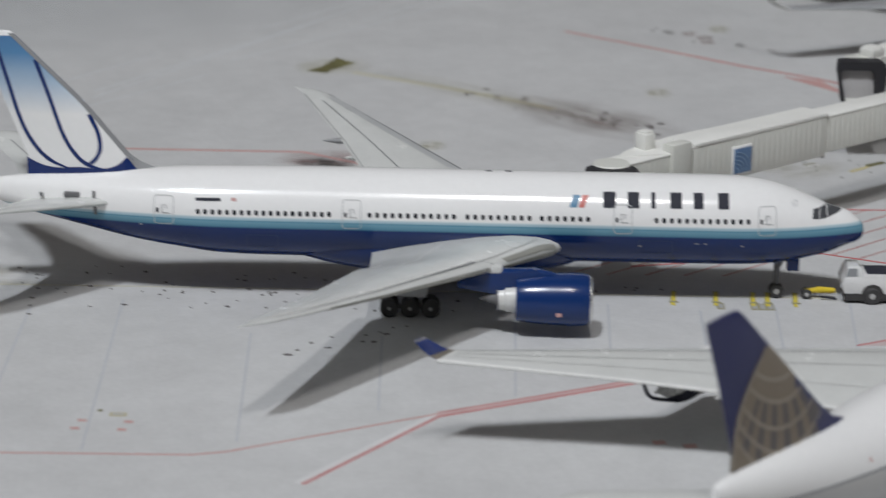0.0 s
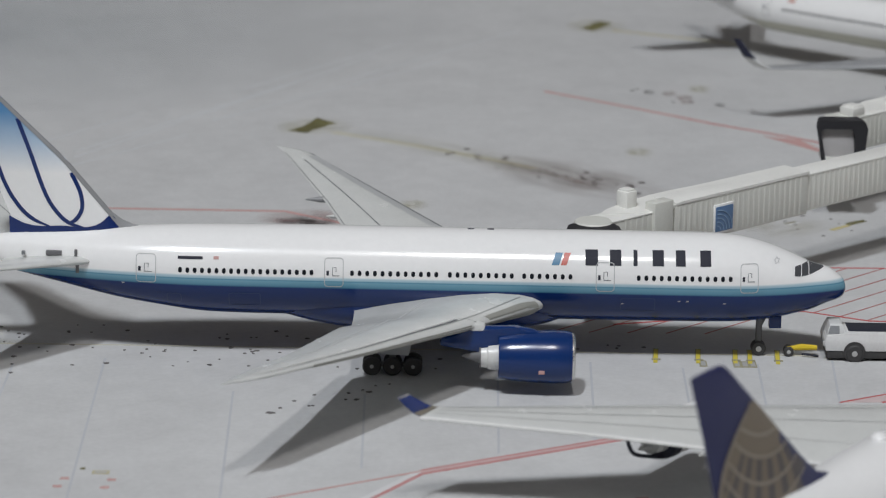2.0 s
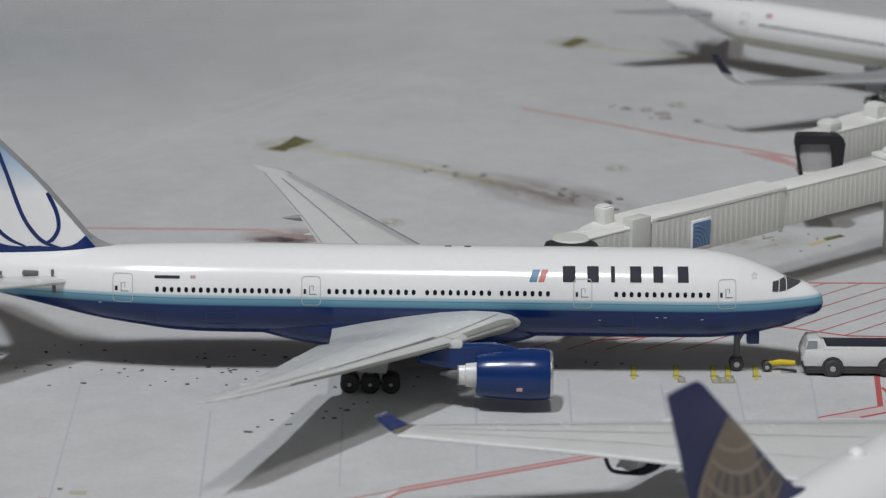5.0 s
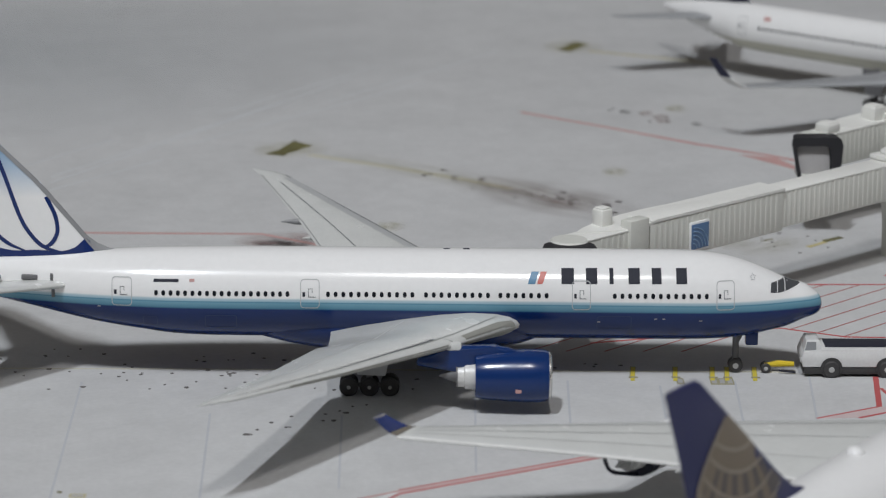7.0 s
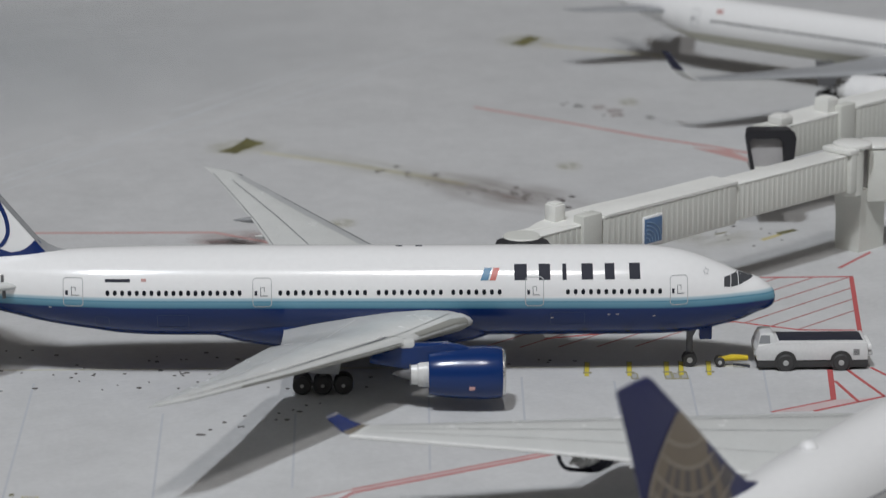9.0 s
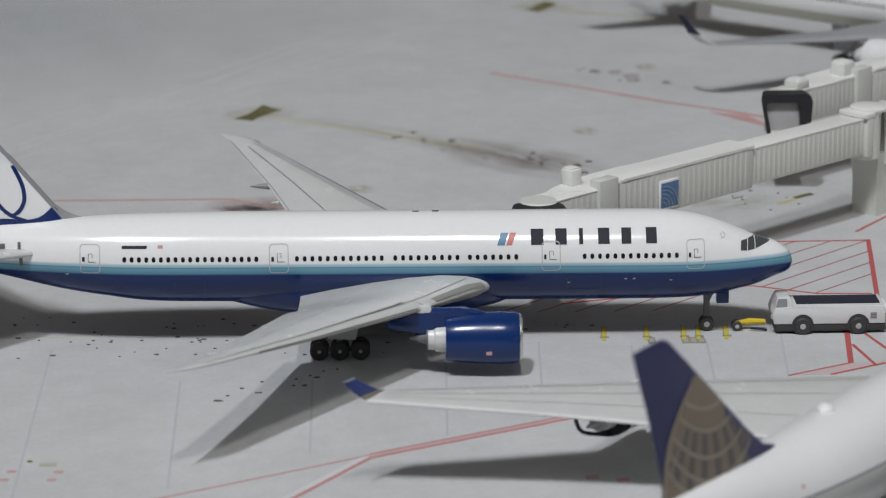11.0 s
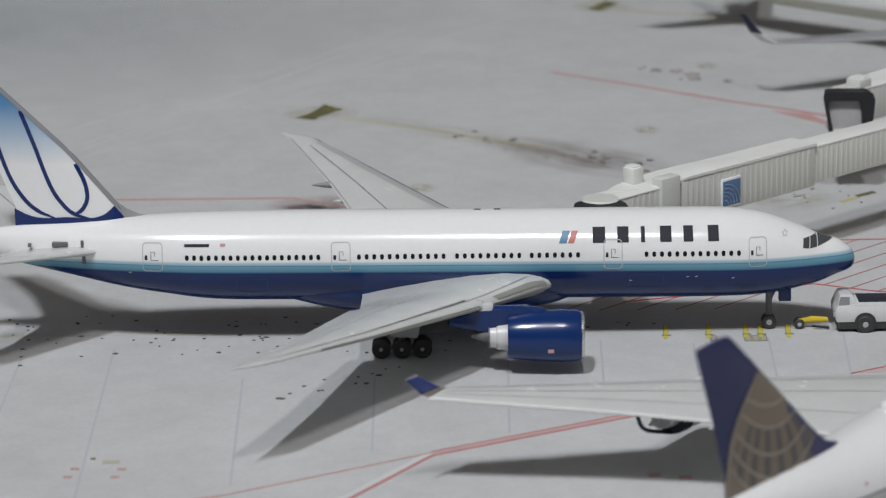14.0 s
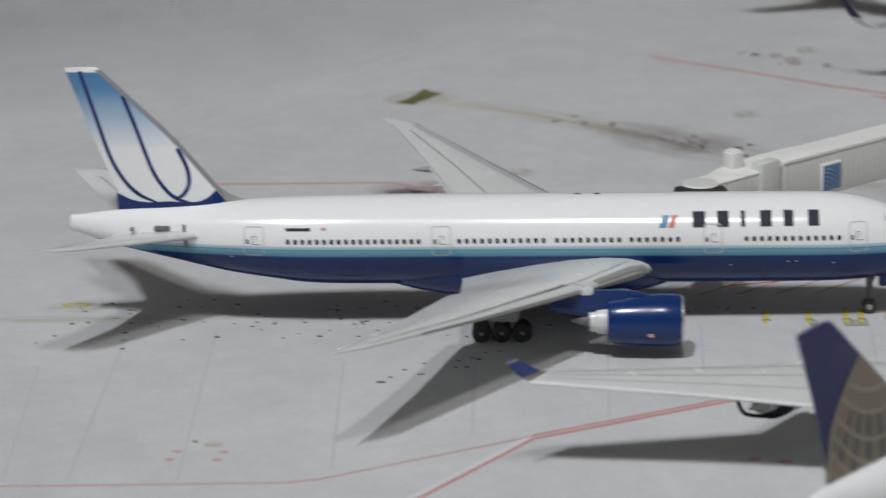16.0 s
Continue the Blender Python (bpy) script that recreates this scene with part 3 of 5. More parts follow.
STAB = [(0.1, -5.18, -7.0, 1.66, 0.22), (0.4, -5.34, -7.02, 1.69, 0.20), (1.5, -6.32, -7.40, 1.88, 0.13), (2.6, -7.24, -8.02, 2.08, 0.09), (2.8, -7.50, -8.12, 2.12, 0.06), (2.86, -7.62, -8.14, 2.125, 0.03)]
for side in (-1, 1):
    s = part("stabilizer", loft(wing_rings(STAB, side)), M_WING, wide, "pale grey tailplane", smooth=50)
    flat_on(s, "panel_line", STAB, [((0.5, 0.7), (2.4, 0.62), 0.02), ((0.5, 0.12), (0.5, 0.7), 0.02)], side, M_GREYLINE)

part("root_plate", box(-6.25, -5.97, -0.46, -0.36, 1.80, 1.88, 0.01), M_GEAR, wide, "dark grey plate at the tailplane's root")
part("root_post", box(-5.74, -5.69, -0.50, -0.46, 1.76, 1.92, 0.006), M_GEAR, wide, "small dark root post")
part("root_post", box(-5.72, -5.66, -0.52, -0.46, 1.50, 1.66, 0.006), M_GEAR, wide, "small dark root post")
part("root_nose", lathe([(-0.09, 0.01), (-0.05, 0.06), (0.03, 0.06), (0.07, 0.01)], (-5.34, -0.49, 1.69), 12, "x"), M_GREYLINE, wide)
part("hinge_mark", box(-6.68, -6.62, -0.44, -0.36, 1.80, 1.86, 0.005), M_GREYLINE, wide)
# the fin's bare fillet runs out on the roof
part("dorsal_fillet", loft([[(x, 0.0 - w, 2.2), (x, 0.0, z), (x, w, 2.2)] for x, z, w in ((-4.6, 2.235, 0.02), (-4.75, 2.275, 0.05), (-4.94, 2.36, 0.07), (-5.18, 2.54, 0.08), (-5.35, 2.70, 0.085))]), M_BARE, wide, "bare grey fin fillet")
for sgn in (-1, 1):
    a = [(6.655 + (0.055 if k % 2 else 0.028) * math.sin(k * math.pi / 5), 1.865 - (0.055 if k % 2 else 0.028) * math.cos(k * math.pi / 5)) for k in range(11)]
    part("nose_mark", BIG.line(a, 0.010, sgn), M_PALELINE, fus, "small printed star mark")
for x, z in ((3.9, 1.12), (4.9, 1.18), (5.05, 1.18), (5.7, 1.14), (-4.9, 1.36)):
    part("belly_mark", BIG.patch([(x, z), (x + 0.05, z), (x + 0.05, z + 0.02), (x, z + 0.02)], -1, 2, 2), M_PALELINE, fus, "tiny pale printed dash")
WING = [(0.5, 2.62, -0.80, 0.97, 0.54, 0.16), (0.85, 2.48, -0.79, 1.0, 0.54, 0.16), (1.5, 2.0, -0.79, 1.06, 0.43, 0.13), (2.2, 1.52, -0.80, 1.13, 0.34, 0.10), (2.28, 1.46, -0.98, 1.14, 0.33, 0.10), (2.6, 1.24, -1.08, 1.17, 0.29, 0.08), (5.0, -0.45, -1.74, 1.46, 0.17, 0.03), (7.2, -1.96, -2.44, 1.76, 0.10, 0), (7.4, -2.14, -2.52, 1.78, 0.07, 0), (7.62, -2.50, -2.60, 1.79, 0.04, 0), (7.70, -2.60, -2.66, 1.79, 0.02, 0)]
wings = []
LINES = [((0.9, 0.10), (2.4, 0.10), 0.02), ((2.4, 0.10), (7.2, 0.16), 0.014), ((2.3, 0.66), (7.1, 0.62), 0.022), ((0.9, 0.6), (2.3, 0.66), 0.022), ((2.2, 0.66), (2.25, 0.99), 0.02), ((2.4, 0.0), (2.42, 0.14), 0.02)]
# the far wing of the casting is a little broader in front
FARWING = [(q[0] + (0.35 if q[0] > 7 else 0), q[1] + 0.30 * min(1, max(0, (q[0] - 1.5) / 2)) * min(1, max(0, (7.6 - q[0]) / 3)), q[2] + 0.26 * min(1, max(0, (7.2 - q[0]) / 3)), *q[3:]) for q in WING]
for side, shape in ((-1, WING), (1, FARWING)):
    w = part("wing", loft(wing_rings(shape, side)), M_WING, wide, "pale grey cast wing", smooth=50)
    if side < 0:
        flat_on(w, "panel_line", shape, LINES[:2] + LINES[4:], side, M_WINGLINE)
        flat_on(w, "panel_line", shape, LINES[2:4], side, M_FAINTLINE)
    else:
        flat_on(w, "panel_line", shape, LINES[2:3], side, M_GREYLINE)
    if side > 0:
        flat_on(w, "leading_edge_band", shape, [((1.5, 0.11), (7.3, 0.22), 0.17)], side, M_UNDERPALE)
        flat_on(w, "panel_line", shape, [((1.5, 0.075), (7.5, 0.08), 0.03)], side, M_GREYLINE)
        flat_on(w, "panel_line", shape, [((2.4, 0.975), (7.6, 0.95), 0.022)], side, M_WINGLINE)
        part("flap_fairing", lathe([(-1.0, 0.01), (-1.25, 0.07), (-1.65, 0.06), (-1.93, 0.01)], (0, 5.2, 1.42), 12), M_BARE, w, "grey flap fairing")
    # drooped slats along the leading edge, outboard of the engine, and the recess inboard of it; shade under both is
    # painted as grey strips
    def on_wing(sp, u, out):
        le, te, z, th, tw = (float(np.interp(sp, [q[0] for q in shape], [q[k] for q in shape])) for k in (1, 2, 3, 4, 5))
        return (le + (te - le) * abs(u) + max(0.0, out) * 0.6, side * sp, z + (1 if u > 0 else -0.8) * th * foil(abs(u)) + tw * (0.5 - abs(u)) + (out if u > 0 else -out * 0.5))

    if side > 0:
        wings.append(w)
        continue
    part("slat_edge", tube([on_wing(sp, 0.15, 0.004) for sp in np.linspace(2.5, 7.0, 24)], [0.022] * 18 + [0.014] * 6, 8), M_GLOSS, w, "glossy rear edge of the slat")
    part("slat_gap", loft([[on_wing(sp, u, 0.006) for u in (0.115, 0.125, 0.135)] for sp in np.linspace(2.5, 7.0, 24)], cap=False, closed=False), M_GREYLINE, w, "dark gap behind the slat")
    part("slat_shade_strip", loft([[on_wing(sp, u, 0.008) for u in (0.004, -0.003, -0.012, -0.03, -0.06, -0.1)] for sp in np.linspace(2.55, 6.2, 16)], cap=False, closed=False), M_NOSESHADE, w, "grey strip painted as shade under the slat")
    rows = []
    for sp in np.linspace(0.88, 2.1, 10):
        le, te, z, th, tw = (float(np.interp(sp, [q[0] for q in WING], [q[k] for q in WING])) for k in (1, 2, 3, 4, 5))
        inset = 0.5 + 0.5 * min(1.0, (sp - 0.88) / 0.25)
        rows.append([(le + (te - le) * abs(u) + 0.007, side * sp, z + (1 if u > 0 else -0.8) * th * foil(abs(u)) + tw * (0.5 - abs(u)) - 0.003) for u in np.array((0.05, 0.03, 0.012, -0.002, -0.02, -0.05, -0.10, -0.16)) * inset])
    part("recess_shade_strip", loft(rows, cap=False, closed=False), M_NOSESHADE, w, "grey strip painted as shade of a recess under the leading edge")
    part("slat_joint", box(1.22, 1.50, side * 2.38 - 0.11, side * 2.38 + 0.11, 1.07, 1.25, 0.05), M_WING, w, "white joint above the pylon")
    wings.append(w)
for w, side in zip(wings, (-1, 1)):
    for s in (3.2, 4.4):
        le, te, z = (float(np.interp(s, [r[0] for r in WING], [r[k] for r in (WING if side < 0 else FARWING)])) for k in (1, 2, 3))
        part("flap_fairing", lathe([(te + 0.75, 0.01), (te + 0.5, 0.06), (te + 0.1, 0.06), (te - 0.12, 0.01)], (0, side * s, z - 0.09), 12), M_WING, w)
    engine(wide, 1.73, 3.04, side * 2.4, 0.65, 0.44, M_BLUE, [(0.7, 0.84), (0.75, 0.98), (1.2, 1.12), (1.4, 1.19), (2.05, 1.19), (2.3, 1.15), (2.55, 1.05), (2.5, 0.85), (1.72, 0.75), (1.4, 0.72)], 0.09)
    gear(wide, "main_gear", -0.1, side * 1.37, 1.0, [(dx, dy * side, 0.165) for dx in (-0.36, 0.0, 0.36) for dy in (-0.14, 0.14)], 0.06, M_UNDERPALE)
part("engine_mark", box(2.41, 2.51, -2.848, -2.825, 0.47, 0.53, 0.003), M_REDPALE, wide, "tiny red and white printed mark")
gear(wide, "nose_gear", 6.43, 0, 0.75, [(0, -0.07, 0.13), (0, 0.07, 0.13)], 0.06)
part("nose_gear_door", box(6.6, 6.82, -0.1, 0.1, 0.51, 0.78, 0.02), M_NAVY, wide)
for x in (1.25, 1.6):
    part("antenna", box(x - 0.06, x + 0.06, -0.02, 0.02, 2.2, 2.27, 0.01), M_DARK, wide, "small black roof antenna")


# -- two white wide-bodies with blue and gold fins; local x runs forward, y to the left --
def globe_airliner(m, label, sections, wing, fn, st, glass, lift, globe, eng, legs):
    a = empty("airliner", m, label, "model airplane", "model airliners")
    h = Hull(sections)
    f = part("fuselage", h.mesh(), M_GLOBE_NEAR if globe else M_GLOBE_FAR, a, "glossy white with a pale grey belly")
    windows, doors, wz = glass
    printed(f, h, windows, doors, wz, (wz - 0.22, wz + 0.24))
    if not globe:
        x = windows[0][0]
        part("flag", h.patch([(x + 0.08, wz + 0.2), (x + 0.28, wz + 0.2), (x + 0.28, wz + 0.30), (x + 0.08, wz + 0.30)], -1, 3, 3), M_REDPALE, f, "tiny red printed flag")
    else:
        part("tail_mark", h.patch([(-0.22, 1.71), (-0.16, 1.71), (-0.15, 1.76), (-0.21, 1.76)], -1, 3, 3), M_REDPALE, f, "tiny red printed mark")
        part("satellite_dome", lathe([(0, 0.13), (0.08, 0.13), (0.13, 0.09), (0.155, 0.01)], (1.72, 0.08, 2.13), 16, "z"), M_WHITE, f, "small white roof dome")
    ff = part("fin", loft(wing_rings(fn, 1, True)), M_FINBLUE if globe else M_DARKNAVY, a, "navy tail fin", smooth=50)

    def lead(z, k=1):
        return float(np.interp(z, [q[0] for q in fn], [q[k] for q in fn]))

    def side_of(x, z, side, out):
        th = lead(z, 4)
        u = max(0.0, min(1.0, (x - lead(z)) / (lead(z, 2) - lead(z))))
        return (x, side * (th * foil(u) + out), z)

    if globe:
        for side in (1, -1):
            # a dull gold field with a bowed rear edge, dark cells and the pale lines of a globe on it
            back = curve_through([(-2.90, 2.2), (-2.90, 2.5), (-2.87, 2.81), (-2.82, 3.03), (-2.68, 3.30), (-2.49, 3.56), (-2.27, 3.78)], 4)
            front = [min(lead(z) - 0.03, float(np.interp(z, (2.2, 2.35, 2.6, 3.05, 3.2), (-0.78, -0.88, -1.12, -1.45, -1.4)))) for x, z in back]
            rows = [[side_of(x + (max(fx, x + 0.01) - x) * k / 6, z, side, 0.008) for k in range(7)] for (x, z), fx in zip(back, front)]
            part("fin_field", loft(rows, cap=False, closed=False), M_GOLD, ff, "dull gold field")

            def arc(j, x):
                return (3.24, 2.91, 2.52, 2.17, 1.85)[j] + 0.45 * (x + (1.74, 1.66, 1.62, 1.56, 1.5)[j]) ** 2

            def meridian(k, z):
                return -2.05 + (k - 2.2) * float(np.interp(z, (2.2, 2.6, 3.0, 3.35), (0.36, 0.30, 0.22, 0.13)))

            def rear(z):
                return float(np.interp(z, [p[1] for p in back], [p[0] for p in back]))

            def inside(x, z, rim):
                return 2.15 < z < 3.7 and rear(z) + rim < x < min(lead(z), -0.62) - rim

            part("field_rim", loft([[side_of(x, z, side, 0.012), side_of(x + 0.045, z, side, 0.012)] for x, z in back[:-2]], cap=False, closed=False), M_GOLDLINE, ff, "pale gold rim of the field")
            for j in range(5):
                c = [(x, arc(j, x)) for x in np.linspace(-2.9, -0.6, 40)]
                c = [p for p in c if inside(*p, 0.05)]
                if len(c) > 2:
                    part("globe_line", loft([[side_of(x, z + 0.02, side, 0.014), side_of(x, z - 0.02, side, 0.014)] for x, z in c], cap=False, closed=False), M_GOLDLINE, ff, "pale gold line")
            for j, first, last in ((1, 0, 6), (2, -1, 8), (3, -2, 9)):
                for k in range(first, last):
                    rows = []
                    for q in np.linspace(0.09, 0.91, 5):
                        row = []
                        for w in (0.27, 0.5, 0.73):
                            z = 2.9 - 0.35 * j
                            for _ in range(6):
                                x = meridian(k + w, z)
                                z = arc(j, x) * (1 - q) + arc(j + 1, x) * q
                            row.append((x, z))
                        rows.append(row)
                    rows = [r for r in rows if all(inside(*p, 0.07) for p in r)]
                    if len(rows) > 1:
                        part("globe_cell", loft([[side_of(x, z, side, 0.011) for x, z in r] for r in rows], cap=False, closed=False), M_GLOBECELL, ff, "dark brown globe cell")
    for side in (-1, 1):
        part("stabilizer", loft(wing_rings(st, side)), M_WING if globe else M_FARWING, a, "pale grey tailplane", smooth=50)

    dz, back, ktop, out = lift

    def winglet(w, side):
        s, le, te, z, th = wing[-1]
        c = le - te
        rings = []
        for q in (0, 0.12, 0.3, 0.42, 0.6, 0.8, 0.95, 1.0):
            k = 1 - (1 - ktop) * q
            ring = []
            for sign, us in ((1, US), (-1, US[-2:0:-1])):
                for u in us:
                    hgt = sign * (th * (1 - q) + 0.035 * q) * foil(u)
                    lean = min(1.0, q * 3)
                    ring.append((le + back * q - c * k * u, side * (s + out * math.sin(min(1, q * 2) * math.pi / 2) - hgt * lean), z + dz * q**1.25 + hgt * (1 - lean)))
            rings.append(ring)
        if not globe:
            part("winglet_root", loft(rings[:4]), M_WING, w, "white curved winglet root", smooth=50)
        part("winglet", loft(rings if globe else rings[3:]), M_WINGLET if globe else M_DARKNAVY, w, "blue upturned winglet", smooth=50)
        if globe:
            part("winglet_band", loft([[(p[0], p[1] - side * 0.006, p[2] + 0.006) if k < 9 else (p[0], p[1] + side * 0.006, p[2] - 0.006) for k, p in enumerate(ring)] for ring in rings[:3]], cap=False), M_GOLDLINE, w, "pale gold band")
            part("winglet_tip", loft([[(p[0], p[1] - side * 0.004, p[2] + 0.004) if k < 9 else (p[0], p[1] + side * 0.004, p[2] - 0.004) for k, p in enumerate(ring)] for ring in rings[-2:]]), M_HUB, w, "bare pale edge")

    far = wing[-1][0] - 0.1
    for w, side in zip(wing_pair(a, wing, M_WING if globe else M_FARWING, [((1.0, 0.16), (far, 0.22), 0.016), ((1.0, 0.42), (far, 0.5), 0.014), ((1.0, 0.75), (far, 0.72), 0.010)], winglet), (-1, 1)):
        for sp in (2.2, 3.3):
            le, te, z = (float(np.interp(sp, [r[0] for r in wing], [r[k] for r in wing])) for k in (1, 2, 3))
            part("flap_fairing", lathe([(te + 0.75, 0.01), (te + 0.5, 0.06), (te + 0.1, 0.06), (te - 0.14, 0.01)], (0, side * sp, z - 0.09), 12), M_WING, w)
        if globe:
            c = curve_through([(q[2] - 0.005, side * q[0], q[3] - 0.004) for q in wing[1:]], 8)
            part("trailing_edge", tube([(p[0], p[1], p[2] - 0.012) for p in c], 0.032, 8), M_GLOSS, w, "glossy rounded trailing edge")
            hook = curve_through([(2.30, side * 4.72, 1.16), (2.36, side * 4.72, 0.96), (2.48, side * 4.72, 0.78), (2.68, side * 4.72, 0.67), (2.95, side * 4.72, 0.58), (3.32, side * 4.72, 0.46)], 4)
            part("pylon_hook", tube(hook, 0.032, 8), M_DARK, w, "black curved bracket behind the engine")
        x0, x1, y, z, r, py = eng
        if globe:
            part("cowl_band", lathe([(x0 - 0.01, r * 0.8), (x0 - 0.01, r * 0.97), (x0 + 0.20, r * 1.0), (x0 + 0.20, r * 0.8)], (0, side * y, z), 24), M_DARK, a, "dark band round the rear of the engine")
        engine(a, x0, x1, side * y, z, r, M_WHITE, [(x0 - 0.35, py), (x0 - 0.2, py + 0.2), (x0 + 0.4, py + 0.12), (x1 - 0.25, z + r * 0.95), (x1 - 0.4, z + r * 0.8), (x0, z + r * 0.6)])
    for name, x, y, top in legs:
        gear(a, name, x, y, top, [(dx, dy, 0.14) for dx in ((-0.17, 0.17) if name == "main_gear" else (0,)) for dy in (-0.11, 0.11)], 0.05)
    return a


M_GLOBE_NEAR = livery("white_over_grey_paint", [(0.3, (0.50, 0.50, 0.50, 1)), (1.53, (0.56, 0.56, 0.55, 1)), (1.545, (0.26, 0.26, 0.28, 1)), (1.565, (0.26, 0.26, 0.28, 1)), (1.585, WHITE), (2.6, WHITE)], slope=0.03)
M_GLOBE_FAR = livery("white_over_ivory_paint", [(0.3, (0.50, 0.50, 0.42, 1)), (1.06, (0.56, 0.55, 0.46, 1)), (1.09, WHITE), (2.6, WHITE)])
M_FINBLUE = coat_of("fin_navy_enamel", (0.018, 0.022, 0.10, 1), 0.4)
NEAR_HULL = [(-3.3, 2.02, 0.06, 0.10), (-3.05, 1.98, 0.14, 0.19), (-2.2, 1.86, 0.32, 0.34), (-1.2, 1.68, 0.50, 0.52), (0.0, 1.48, 0.67, 0.68), (1.3, 1.40, 0.78, 0.78), (3.0, 1.38, 0.80, 0.80), (9.0, 1.36, 0.80, 0.80),
             (10.6, 1.35, 0.74, 0.74), (11.6, 1.31, 0.56, 0.56), (12.3, 1.27, 0.30, 0.30), (12.6, 1.25, 0.06, 0.06)]
NEAR_WING = [(0.4, 7.4, 3.6, 1.02, 0.42), (0.8, 7.1, 3.42, 1.04, 0.40), (2.2, 5.9, 2.80, 1.13, 0.28), (3.12, 4.95, 2.36, 1.20, 0.22), (4.61, 3.34, 1.55, 1.32, 0.15), (6.18, 1.58, 0.60, 1.44, 0.10), (7.04, 0.64, 0.10, 1.50, 0.07)]
NEAR_FIN = [(2.0, 0.24, -2.74, 0, 0.22), (2.14, 0.14, -2.78, 0, 0.20), (2.26, -0.24, -2.84, 0, 0.18), (2.6, -0.69, -2.96, 0, 0.17), (3.56, -1.81, -3.32, 0, 0.13), (4.38, -2.79, -3.66, 0, 0.10), (4.45, -2.92, -3.68, 0, 0.06)]
NEAR_STAB = [(0.05, -1.7, -2.9, 1.58, 0.14), (0.4, -2.0, -2.95, 1.58, 0.12), (2.1, -3.3, -3.85, 1.56, 0.06), (2.2, -3.5, -3.87, 1.56, 0.03)]
near_plane = globe_airliner(place(6.08, -12.48, 0, 54), "white airliner model with navy and gold tail and blue winglets", NEAR_HULL, NEAR_WING, NEAR_FIN, NEAR_STAB, ([(4.0, 9.5, 34)], [(3.3, 3.6), (9.9, 10.2)], 1.5), (0.45, -0.86, 0.52, 0.0), True,
                            (3.3, 4.5, 4.72, 0.765, 0.33, 1.0), [("main_gear", 3.9, -0.75, 0.8), ("main_gear", 3.9, 0.75, 0.8), ("nose_gear", 10.6, 0, 0.75)])
FAR_HULL = [(-7.6, 1.58, 0.05, 0.07), (-7.2, 1.55, 0.16, 0.18), (-6.3, 1.49, 0.36, 0.38), (-5.2, 1.40, 0.54, 0.54), (-4.1, 1.35, 0.61, 0.61), (4.0, 1.33, 0.61, 0.61), (5.2, 1.31, 0.54, 0.54), (6.0, 1.25, 0.36, 0.36), (6.5, 1.21, 0.05, 0.05)]
FAR_WING = [(0.4, 3.3, 0.60, 1.08, 0.40), (0.8, 3.05, 0.55, 1.09, 0.38), (2.4, 2.05, 0.42, 1.16, 0.26), (4.4, 0.92, -0.15, 1.25, 0.15), (6.2, -0.2, -0.72, 1.34, 0.08), (6.5, -0.35, -0.80, 1.36, 0.07)]
FAR_FIN = [(1.85, -4.7, -6.9, 0, 0.2), (2.05, -4.9, -6.9, 0, 0.18), (3.0, -5.9, -7.3, 0, 0.13), (3.96, -6.8, -7.5, 0, 0.08)]
FAR_STAB = [(0.1, -5.5, -6.9, 1.50, 0.16), (0.4, -5.7, -6.92, 1.51, 0.14), (2.3, -7.0, -7.6, 1.62, 0.06), (2.4, -7.2, -7.65, 1.62, 0.03)]
far_plane = globe_airliner(place(12.97, 22.95, 0, -41), "white airliner model with dark winglets parked beyond the jet bridges", FAR_HULL, FAR_WING, FAR_FIN, FAR_STAB, ([(-4.14, 1.2, 40), (1.45, 4.0, 20)], [(-4.8, -4.55), (4.3, 4.55)], 1.45), (0.62, -0.80, 0.5, 0.15), False,
                           (1.68, 3.1, 3.0, 0.79, 0.45, 1.0), [("main_gear", -0.1, -1.25, 1.05), ("main_gear", -0.1, 1.25, 1.05), ("nose_gear", 5.0, 0, 0.9)])


